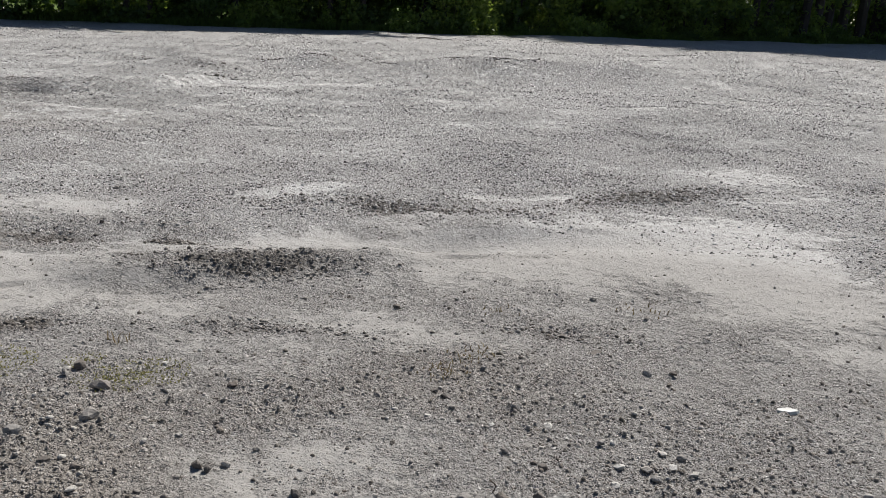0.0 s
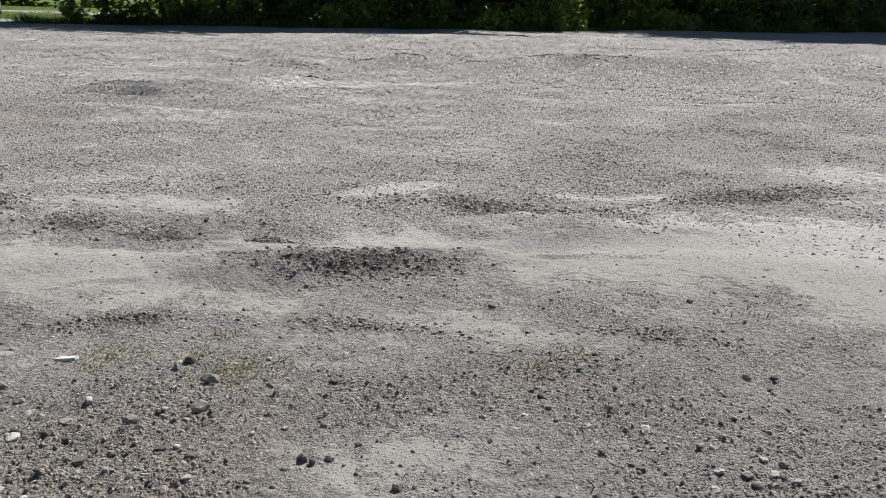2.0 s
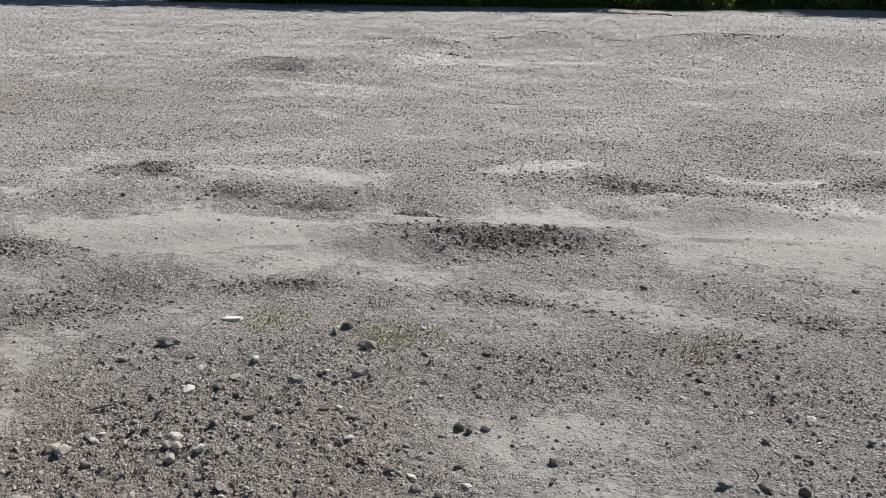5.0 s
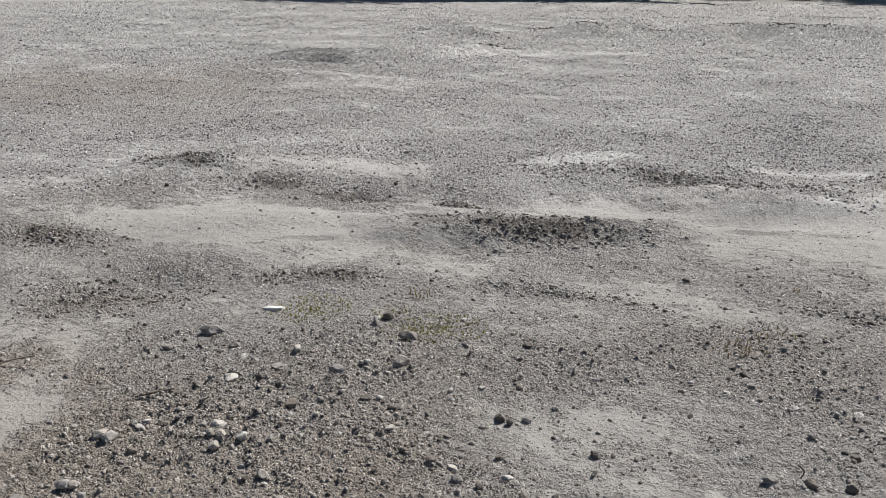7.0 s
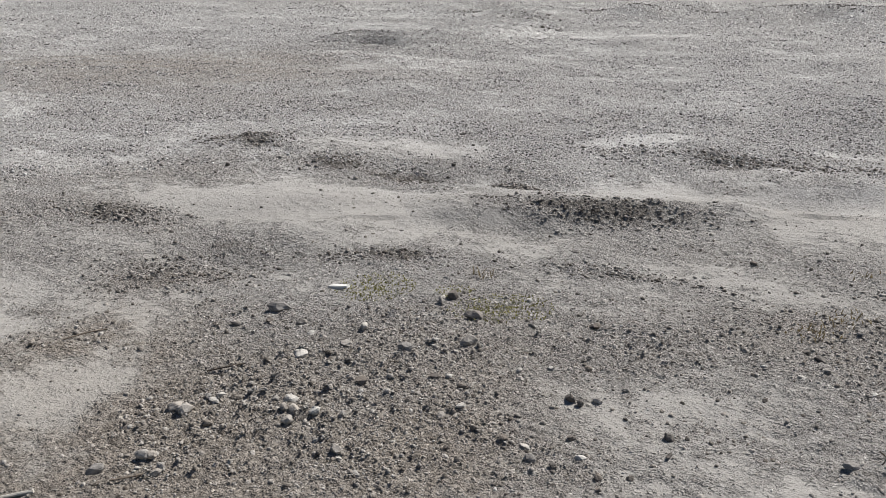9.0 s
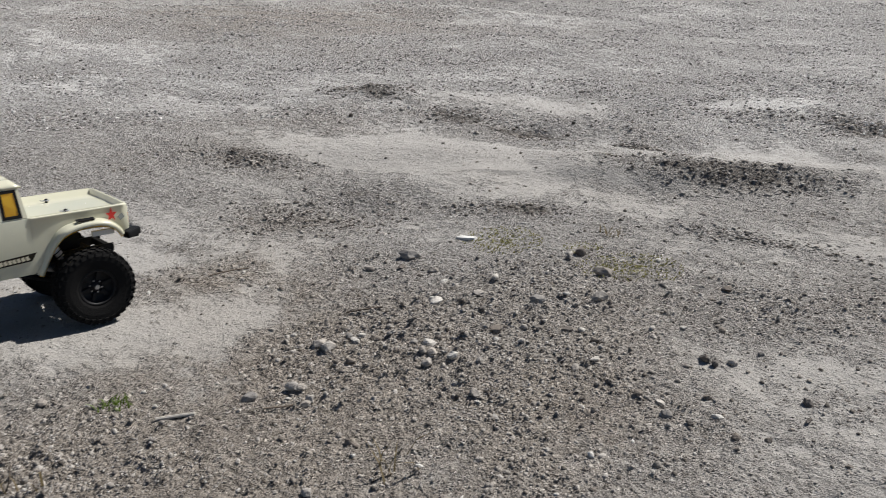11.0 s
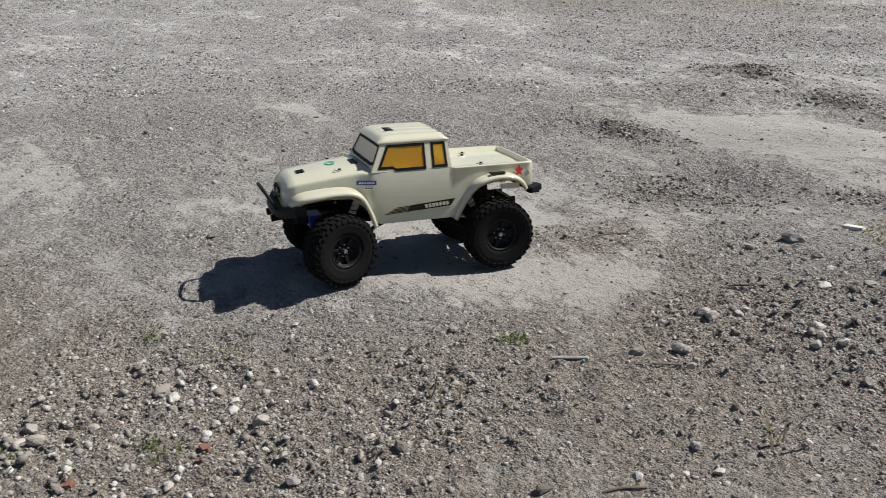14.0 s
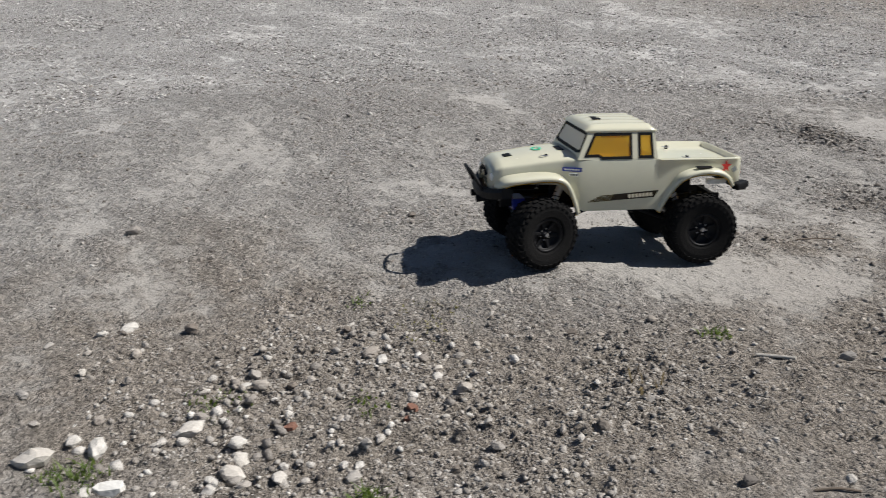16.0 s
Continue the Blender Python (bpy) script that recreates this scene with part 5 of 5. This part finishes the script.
EAST_STONES = [
    (0.080, 1.238, 0.0053, 0.10, 0.6), (-0.090, 1.356, 0.0057, 0.85, 0.5), (0.014, 1.346, 0.0057, 0.70, 0.5), (0.261, 1.225, 0.0081, 0.60, 0.6), (0.250, 1.249, 0.0073, 0.60, 0.5),
    (0.281, 1.301, 0.0075, 0.70, 0.5), (-0.899, 0.879, 0.0120, 0.60, 0.7), (-0.653, 0.879, 0.0086, 0.60, 0.7), (-0.864, 0.765, 0.0064, 0.50, 0.8), (-0.836, 0.750, 0.0071, 0.60, 0.8),
    (-0.912, 0.713, 0.0097, 0.30, 0.8), (-0.352, 1.006, 0.0070, 0.90, 0.5), (-0.319, 0.972, 0.0061, 0.10, 0.8), (-0.461, 1.008, 0.0072, 0.15, 0.5), (-0.410, 0.971, 0.0077, 0.30, 0.7),
    (-0.378, 0.969, 0.0061, 0.10, 0.6), (-0.893, 0.925, 0.0070, 0.35, 0.4), (-0.876, 0.933, 0.0061, 0.80, 0.5),
]
SLOPE_STONES = [
    (-0.523, 0.954, 0.0047, 0.12, 0.8), (-0.281, 0.993, 0.0046, 0.10, 0.8), (-0.639, 0.862, 0.0046, 0.85, 0.6), (-0.602, 0.841, 0.0060, 0.65, 0.5), (0.085, 1.141, 0.0076, 0.12, 0.8),
    (-1.486, -0.055, 0.0109, 0.12, 0.6), (-1.297, 0.159, 0.0101, 0.30, 0.5), (-1.270, 0.164, 0.0091, 0.70, 0.6), (-1.311, -0.015, 0.0090, 0.60, 0.7), (-1.273, -0.017, 0.0104, 0.65, 0.7),
    (-1.290, -0.035, 0.0073, 0.70, 0.5), (-1.264, 0.052, 0.0080, 0.60, 0.7), (-1.238, -0.010, 0.0055, 0.70, 0.8), (-1.215, -0.087, 0.0053, 0.80, 0.8), (-1.205, -0.131, 0.0150, 0.98, 0.7),
    (-1.187, -0.146, 0.0066, 0.80, 0.9), (-1.151, -0.088, 0.0102, 0.85, 0.6), (-1.193, -0.169, 0.0067, 0.70, 0.7),
]
PILE_STONES = [
    (-1.125, -0.092, 0.0100, 0.80, 0.6), (-1.441, -0.148, 0.0079, 0.60, 0.8), (-1.541, -0.136, 0.0112, 0.70, 0.5), (-1.218, 0.229, 0.0066, 0.85, 0.7), (-1.192, 0.215, 0.0072, 0.80, 0.6),
    (-1.173, 0.179, 0.0063, 0.60, 0.7), (-1.002, 0.307, 0.0059, 0.95, 0.6), (-1.243, 0.309, 0.0051, 0.90, 0.5), (-1.037, 0.202, 0.0050, 0.60, 0.8), (-1.092, 0.171, 0.0044, 0.85, 0.7),
    (-1.081, 0.200, 0.0045, 0.90, 0.7), (-0.979, 0.123, 0.0054, 0.08, 0.8), (-0.992, 0.186, 0.0084, 0.25, 0.5), (-0.788, 0.395, 0.0089, 0.15, 0.6), (-0.916, 0.880, 0.0112, 0.60, 0.6),
    (-0.873, 0.759, 0.0086, 0.50, 0.7), (-0.836, 0.738, 0.0076, 0.25, 0.6), (-0.733, 0.700, 0.0079, 0.12, 0.8),
]
PILE_EDGE_STONES = [
    (-0.733, 0.500, 0.0064, 0.70, 0.5), (-0.720, 0.591, 0.0067, 0.55, 0.6), (-0.699, 0.544, 0.0057, 0.75, 0.5), (-0.675, 0.576, 0.0065, 0.70, 0.5), (-1.035, 0.372, 0.0046, 0.85, 0.5),
    (-0.981, 0.277, 0.0058, 0.45, 0.8), (-0.945, 0.278, 0.0049, 0.70, 0.6), (-1.088, 0.075, 0.0072, 0.70, 0.5), (-1.048, 0.029, 0.0069, 0.85, 0.5), (-1.084, -0.033, 0.0063, 0.60, 0.5),
    (-0.881, 0.921, 0.0066, 0.85, 0.5), (-1.163, 0.578, 0.0081, 0.25, 0.7), (-1.120, 0.583, 0.0061, 0.60, 0.7), (-1.318, 0.388, 0.0054, 0.80, 0.5), (-1.146, 0.055, 0.0052, 0.55, 0.7),
    (-1.150, 0.006, 0.0052, 0.65, 0.5), (-0.905, 0.225, 0.0040, 0.90, 0.6), (-0.850, 0.326, 0.0054, 0.30, 0.4),
]
STICK_STONES = [
    (-1.531, -0.180, 0.0074, 0.75, 0.9), (-1.463, -0.131, 0.0062, 0.50, 0.7), (-1.423, -0.226, 0.0060, 0.70, 0.8), (-1.475, -0.210, 0.0053, 0.60, 0.7), (-1.530, -0.257, 0.0073, 0.60, 0.4),
    (-1.388, -0.305, 0.0083, 0.60, 0.5), (-1.213, -0.240, 0.0148, 0.75, 0.7), (-1.214, -0.311, 0.0192, 0.75, 0.7), (-1.241, -0.264, 0.0091, 0.75, 0.5), (-1.102, -0.110, 0.0126, 0.85, 0.6),
    (-1.114, -0.096, 0.0063, 0.90, 0.7), (-1.076, -0.144, 0.0088, 0.80, 0.6), (-1.089, -0.139, 0.0062, 0.90, 0.5), (-1.060, -0.109, 0.0067, 0.60, 0.5), (-1.067, -0.063, 0.0089, 0.85, 0.5),
    (-1.129, -0.267, 0.0076, 0.90, 0.6), (-1.278, -0.191, 0.0055, 0.80, 0.8), (-1.089, -0.051, 0.0070, 0.80, 0.5),
]
WEST_STONES = [
    (-1.317, -0.224, 0.0040, 0.85, 0.6), (-1.307, -0.300, 0.0063, 0.60, 0.6), (-1.194, -0.178, 0.0059, 0.70, 0.6), (-1.046, -0.041, 0.0054, 0.80, 0.5), (-1.903, -0.058, 0.0114, 0.35, 0.8),
]
STONE_MATS = []
for tone, c in enumerate(((0.11, 0.10, 0.092), (0.22, 0.195, 0.17), (0.25, 0.236, 0.219), (0.36, 0.338, 0.31), (0.50, 0.48, 0.445))):
    m, nt, b = material("stone_tone", c, 0.8, 0, 0.25)
    col = mix(nt, ramp(nt, noise_node(nt, 1.6, 5, 0.7), [(0.35, (0, 0, 0)), (0.7, (1, 1, 1))]), tuple(v * 0.72 for v in c), tuple(min(1, v * 1.15) for v in c))
    oi = nt.nodes.new("ShaderNodeObjectInfo")
    col = mix(nt, calc(nt, "MULTIPLY", oi.outputs["Random"], 0.3), col, (0.33, 0.27, 0.21))
    nt.links.new(col, b.inputs["Base Color"])
    bump(nt, b, noise_node(nt, 3.5, 4), 0.0012)
    STONE_MATS.append(m)
STONE_WORDS = ("dark grey", "brown", "grey", "pale tan", "chalk-white")


def stone_mesh(seed, mat):
    rng = np.random.default_rng(seed)
    bm = bmesh.new()
    bmesh.ops.create_icosphere(bm, subdivisions=2, radius=1.0)
    off = Vector(rng.uniform(-9, 9, 3))
    planes = [Vector(rng.normal(0, 1, 3)).normalized() for _ in range(11)]
    for v in bm.verts:
        p = v.co.copy()
        for q in planes:
            over = p.dot(q) - 0.68
            if over > 0:
                p -= q * over
        v.co = p * (1 + 0.22 * noise.noise(p * 1.5 + off))
    me = bpy.data.meshes.new("stone")
    bm.to_mesh(me)
    bm.free()
    me.materials.append(mat)
    return me


STONE_MESHES = [[stone_mesh(50 + 7 * t + k, STONE_MATS[t]) for k in range(4)] for t in range(5)]


def stone(x, y, r, tone, flat, rng):
    t = min(4, int(tone * 4 + 1.2)) if tone > 0.2 else 0
    ob = new("stone", rng.choice(STONE_MESHES[t]))
    sx, sy, sz = r * rng.uniform(1.2, 1.5), r * rng.uniform(0.9, 1.2), r * (0.3 + flat * 0.85)
    ob.matrix_world = pose(x, y, float(height(x, y)) + sz * 0.45, rng.uniform(-14, 14), rng.uniform(-14, 14), rng.uniform(0, 360)) @ Matrix.Diagonal((sx, sy, sz, 1))
    size = "small" if r < 0.010 else "fist-sized" if r > 0.018 else "rounded"
    return tagged(ob, f"{size} {STONE_WORDS[t]} stone lying loose on the gravel", "stone", "loose stones")


stone_rng = random.Random(12)
for x, y, r, tone, flat in MOUND_STONES + CREST_STONES + SILT_STONES + EAST_STONES + SLOPE_STONES + PILE_STONES + PILE_EDGE_STONES + STICK_STONES + WEST_STONES:
    stone(x, y, r, tone, flat, stone_rng)
placed = 0
while placed < 90:
    x, y = stone_rng.uniform(-2.0, 0.9), stone_rng.uniform(-0.35, 3.2)
    s_here = float(stoniness(x, y))
    near_pile = math.exp(-((x + 1.12) ** 2 + (y - 0.05) ** 2) / 0.07)
    if abs(x + 1.40) < 0.20 and abs(y - 0.67) < 0.3 or stone_rng.random() > 0.22 * s_here ** 2 + 1.0 * near_pile:
        continue
    stone(x, y, stone_rng.uniform(0.0045, 0.0085) + 0.006 * near_pile * stone_rng.random() ** 3, min(0.99, stone_rng.random() ** 1.3 * 0.6 + 0.22 * near_pile), stone_rng.uniform(0.5, 0.9), stone_rng)
    placed += 1

# ---- small things on the ground ----
GRASS = leaf_material("grass_blades", (0.05, 0.08, 0.02), (0.14, 0.19, 0.05))
DRY = leaf_material("dry_stalks", (0.13, 0.10, 0.06), (0.26, 0.21, 0.12), (0.22, 0.17, 0.08))
MOSS = leaf_material("moss", (0.16, 0.15, 0.05), (0.31, 0.29, 0.12), (0.28, 0.27, 0.09))


def blade_mesh(name, rng, x, y, h, w, bend, mat):
    """Bent, tapering blades standing at the points x, y."""
    n = len(x)
    z = height(x, y)
    a = rng.random(n) * math.tau
    dx, dy = np.cos(a), np.sin(a)
    P = []
    for f, wf in ((0.0, 1.0), (0.55, 0.8), (1.0, 0.08)):
        px, py, pz = x + dx * bend * h * f * f, y + dy * bend * h * f * f, z + h * f * (1 - 0.25 * bend * f)
        P += [np.stack([px - dy * w * wf, py + dx * w * wf, pz], -1), np.stack([px + dy * w * wf, py - dx * w * wf, pz], -1)]
    P = np.stack(P, 1).reshape(-1, 3)
    base = (np.arange(n) * 6)[:, None, None]
    F = (np.array([[0, 1, 3, 2], [2, 3, 5, 4]])[None] + base).reshape(-1, 4)
    me = mesh_from(name, P, F)
    me.materials.append(mat)
    return me


def tuft(x, y, r, h, n, mat, label, seed, category="grass tuft"):
    rng = np.random.default_rng(seed)
    a, d = rng.random(n) * math.tau, r * rng.random(n) ** 0.7
    hh = h * rng.uniform(0.4, 1.0, n)
    return tagged(new("grass_tuft", blade_mesh("grass_tuft", rng, x + d * np.cos(a), y + d * np.sin(a), hh, 0.0011 + 0.0006 * rng.random(n), rng.uniform(0.3, 1.1, n), mat)), label, category, kind="stuff")


for k, (x, y, r, h, n) in enumerate(((-1.067, 0.621, 0.026, 0.014, 46), (-0.977, 0.007, 0.024, 0.022, 60), (-1.165, -0.275, 0.045, 0.018, 80), (-1.45, 0.21, 0.022, 0.010, 30), (-1.256, -0.086, 0.05, 0.010, 70), (-1.17, 0.10, 0.03, 0.010, 40))):
    tuft(x, y, r, h, n, GRASS, "small tuft of green grass growing in the gravel", 700 + k)
for k, (x, y, r, h, n) in enumerate(((-0.075, 1.535, 0.06, 0.016, 60), (-0.02, 1.64, 0.06, 0.014, 40), (0.02, 1.95, 0.05, 0.018, 12), (-0.66, 0.68, 0.04, 0.05, 8), (-1.01, 0.43, 0.03, 0.06, 6), (0.36, 2.05, 0.08, 0.016, 22), (-0.72, 1.62, 0.03, 0.03, 12))):
    tuft(x, y, r, h, n, DRY, "sparse dry brown weed lying on the gravel", 720 + k)
for k, (x, y, r, n) in enumerate(((-0.742, 1.516, 0.035, 90), (-0.900, 1.480, 0.070, 420), (-0.61, 1.47, 0.070, 380), (-0.66, 1.43, 0.05, 160), (-1.34, 0.28, 0.06, 110), (-1.62, 0.95, 0.03, 30))):
    tuft(x, y, r * 1.2, 0.006, n, MOSS, "thin yellowish moss on the silt", 740 + k, "moss")

FLAKE = varied("chalk_flake", (0.56, 0.55, 0.52), 0.15, 40, 0.8, 0, 0.25, 0.001, 200)
BRICK = varied("brick_red", (0.19, 0.10, 0.072), 0.3, 50, 0.85, 0, 0.2, 0.001, 200)
WOOD = varied("grey_twig", (0.12, 0.098, 0.078), 0.35, 60, 0.85, 0, 0.2, 0.001, 200)
PALE_WOOD = varied("bleached_wood", (0.46, 0.43, 0.38), 0.2, 60, 0.8, 0, 0.2, 0.001, 200)


def chip(name, x, y, size, turn, mat, label, category, seed):
    """A flat, broken, uneven chip."""
    rng = random.Random(seed)
    bm = bmesh.new()
    n = 9
    ring = [(math.cos(k * math.tau / n) * rng.uniform(0.75, 1.1), math.sin(k * math.tau / n) * rng.uniform(0.7, 1.1)) for k in range(n)]
    low = [bm.verts.new((u * size[0], v * size[1], 0)) for u, v in ring]
    top = [bm.verts.new((u * size[0] * 0.9, v * size[1] * 0.88, size[2] * rng.uniform(0.7, 1.1))) for u, v in ring]
    for k in range(n):
        bm.faces.new((low[k], low[(k + 1) % n], top[(k + 1) % n], top[k]))
    bm.faces.new(top)
    bm.faces.new(low[::-1])
    me = bpy.data.meshes.new(name)
    bm.to_mesh(me)
    bm.free()
    me.materials.append(mat)
    ob = tagged(new(name, me), label, category)
    ob.matrix_world = pose(x, y, float(height(x, y)) - 0.001, rng.uniform(-6, 6), rng.uniform(-10, 4), turn)
    return ob


chip("chalk_flake", -0.970, 1.454, (0.026, 0.011, 0.006), 20, FLAKE, "white chalky flake lying flat on the gravel", "stone flake", 1)
chip("chalk_flake", 0.538, 1.528, (0.020, 0.013, 0.006), -10, FLAKE, "white chalky flake lying flat on the gravel", "stone flake", 2)
chip("chalk_flake", -1.122, -0.241, (0.020, 0.014, 0.011), 62, FLAKE, "white square-edged chip among pale stones", "stone flake", 3)
chip("brick_chip", -1.131, 0.143, (0.010, 0.007, 0.006), 30, BRICK, "red brick fragment among pale stones", "brick chip", 4)
chip("brick_chip", -1.159, -0.016, (0.009, 0.006, 0.006), 80, BRICK, "red brick fragment among pale stones", "brick chip", 5)
chip("brick_chip", -1.116, 0.128, (0.007, 0.006, 0.005), 10, BRICK, "red brick fragment among pale stones", "brick chip", 6)
chip("dark_chip", 0.215, 1.72, (0.016, 0.012, 0.003), 40, STONE_MATS[0], "dark flat chip on pale silt", "stone flake", 7)


def twig(pts, r, mat, label):
    bm = bmesh.new()
    line = smooth_path([(x, y, float(height(x, y)) + r * 0.8 + dz) for x, y, dz in pts], 4)
    tube(bm, line, r, 7)
    me = bpy.data.meshes.new("twig")
    bm.to_mesh(me)
    bm.free()
    me.materials.append(mat)
    return tagged(new("twig", me), label, "twig")


twig([(-0.940, 0.642, 0), (-0.960, 0.632, 0.001), (-0.985, 0.615, 0)], 0.0025, PALE_WOOD, "short bleached stick lying on the gravel")
twig([(-0.836, 0.747, 0), (-0.850, 0.722, 0.002), (-0.870, 0.695, 0.001)], 0.0013, WOOD, "thin brown twig lying on the gravel")
twig([(-1.238, 1.090, 0), (-1.246, 1.055, 0.003), (-1.262, 1.013, 0.001)], 0.0014, WOOD, "thin brown twig lying on the silt")
twig([(-0.715, 0.493, 0), (-0.728, 0.470, 0.002), (-0.741, 0.447, 0.0)], 0.0016, WOOD, "thin brown twig lying on the gravel")
twig([(-2.05, 20.5, 0), (-1.80, 20.35, 0.02), (-1.50, 20.05, 0.01)], 0.012, WOOD, "bare branch lying on the far gravel")
twig([(-0.905, 1.035, 0.0), (-0.925, 1.016, 0.004), (-0.955, 1.004, 0.002)], 0.0013, WOOD, "thin brown twig lying on the gravel")
twig([(-1.02, 0.42, 0.0), (-1.016, 0.424, 0.02), (-1.02, 0.43, 0.036)], 0.0010, WOOD, "thin dry stalk standing in the gravel")
twig([(0.02, 1.149, 0.0), (0.024, 1.152, 0.010), (0.015, 1.155, 0.018)], 0.0010, WOOD, "thin dry stalk standing in the gravel")

# ---- grass at the wood's edge ----
rng = np.random.default_rng(77)
ex = rng.uniform(-13.4, 20.0, 22000)
ey = treeline(ex) + np.abs(rng.normal(0.2, 0.5, 22000)) - 0.15
clump = soft_noise(ex, ey, 1.1, 5)
tagged(new("edge_grass", blade_mesh("edge_grass", rng, ex, ey, (0.08 + 0.30 * clump) * rng.uniform(0.5, 1.1, 22000), 0.006 + 0.006 * rng.random(22000), rng.uniform(0.4, 1.3, 22000), GRASS)),
       "long green grass along the wood's edge", "grass", kind="stuff")
lx, ly = rng.uniform(-24, -14.0, 9000), rng.uniform(20.5, 31.0, 9000)
ok = ly > 22.8 + 0.45 * (lx + 15.5)
lx, ly = lx[ok], ly[ok]
tagged(new("lawn_grass", blade_mesh("lawn_grass", rng, lx, ly, rng.uniform(0.03, 0.08, len(lx)), np.full(len(lx), 0.012), rng.uniform(0.3, 0.9, len(lx)), GRASS)),
       "short sunlit grass of the lawn beyond the gravel", "grass", kind="stuff")
cx = np.stack([rng.uniform(-75, 30, 260), rng.uniform(52, 60, 260), rng.uniform(0.3, 5.5, 260)], -1)
tagged(new("far_woods", leaf_mesh("far_woods", rng, cx, rng.uniform(1.0, 2.2, 260), 16000, 0.42, LEAF_DARK)), "dark far woods behind the lawn", "woods", kind="stuff")

# ---- parked car ----
CAR_PAINT = varied("dark_blue_paint", (0.012, 0.028, 0.16), 0.15, 3, 0.25, 0.0, 0.6)
CAR_GLASS = varied("car_glass", (0.02, 0.025, 0.03), 0.1, 3, 0.06, 0, 0.6)
LAMP = varied("car_lamp", (0.75, 0.76, 0.78), 0.1, 5, 0.15, 0, 0.6)


def car(x, y, turn):
    root = tagged(new("car"), "dark blue parked car standing on the lawn", "car")
    root.matrix_world = pose(x, y, float(height(x, y)), 0, 0, turn)
    prof = [(-2.1, 0.62, 0.20, 0.72), (-2.0, 0.78, 0.14, 0.86), (-1.3, 0.86, 0.12, 0.92), (0.0, 0.88, 0.12, 0.93), (1.0, 0.87, 0.11, 0.90), (1.8, 0.84, 0.11, 0.76), (2.1, 0.72, 0.14, 0.60)]
    rows_c = []
    for i in range(33):
        px = -2.1 + 4.2 * i / 32
        w, zb, zt = (float(np.interp(px, [q[0] for q in prof], [q[k] for q in prof])) for k in (1, 2, 3))
        for axx in (-1.28, 1.32):
            if abs(px - axx) < 0.36:
                zb = max(zb, 0.32 + math.sqrt(0.36 ** 2 - (px - axx) ** 2))
        zb = min(zb, zt - 0.08)
        rows_c.append([(px, w * 0.96, zb), (px, w, zb + 0.4 * (zt - zb)), (px, w * 0.98, zt - 0.1), (px, w * 0.9, zt - 0.02), (px, w * 0.5, zt + 0.02), (px, 0, zt + 0.03)])
    bm = skin(rows_c)
    bmesh.ops.holes_fill(bm, edges=bm.edges)
    part("body", bm, CAR_PAINT, root, "", True)
    cab = [(-1.75, 0.70, 0.90), (-1.25, 0.66, 1.36), (0.0, 0.66, 1.45), (0.45, 0.66, 1.38), (1.15, 0.72, 0.92)]
    rows_c = [[(px, w, 0.88), (px, w * (1 - 0.12 * (zt - 0.88)), 0.88 + 0.85 * (zt - 0.88)), (px, w * 0.8, zt), (px, 0, zt + 0.03)] for px, w, zt in cab]
    part("cabin", skin(rows_c), CAR_GLASS, root, "dark glass cabin", True)
    bm = skin([[(px, w * 0.82, zt + 0.004), (px, w * 0.4, zt + 0.03), (px, 0, zt + 0.036)] for px, w, zt in cab[1:4]])
    part("roof", bm, CAR_PAINT, root, "", True)
    for sx in (-1.28, 1.32):
        for sy in (1, -1):
            bm = bmesh.new()
            rod(bm, (sx, sy * 0.66, 0.31), (sx, sy * 0.86, 0.31), 0.31, 28)
            bmesh.ops.bevel(bm, geom=[e for e in bm.edges if len(e.link_faces) == 2 and e.calc_face_angle(0) > 1], offset=0.03, segments=2, affect="EDGES")
            wh = part("wheel", bm, RUBBER, root)
            bm = bmesh.new()
            rod(bm, (sx, sy * 0.80, 0.31), (sx, sy * 0.868, 0.31), 0.20, 20)
            part("rim", bm, STEEL, wh, "grey alloy rim")
    for sy in (1, -1):
        bm = bmesh.new()
        box(bm, (2.0, sy * 0.60, 0.60), (0.12, 0.26, 0.12), (0, 0, 0), 0.03)
        part("headlight", bm, LAMP, root, "clear headlight")
    bm = bmesh.new()
    box(bm, (1.98, 0, 0.17), (0.22, 1.5, 0.27), (0, 0, 0), 0.05)
    part("bumper", bm, BLACK, root, "black lower bumper")
    for sy in (1, -1):
        bm = bmesh.new()
        box(bm, (0.0, sy * 0.80, 0.16), (1.9, 0.12, 0.22), (0, 0, 0), 0.03)
        part("side_sill", bm, CAR_PAINT, root)
    bm = bmesh.new()
    box(bm, (2.08, 0, 0.36), (0.06, 0.9, 0.12), (0, 0, 0), 0.02)
    part("air_intake", bm, BLACK, root)
    return root


car(-19.3, 26.0, 300)
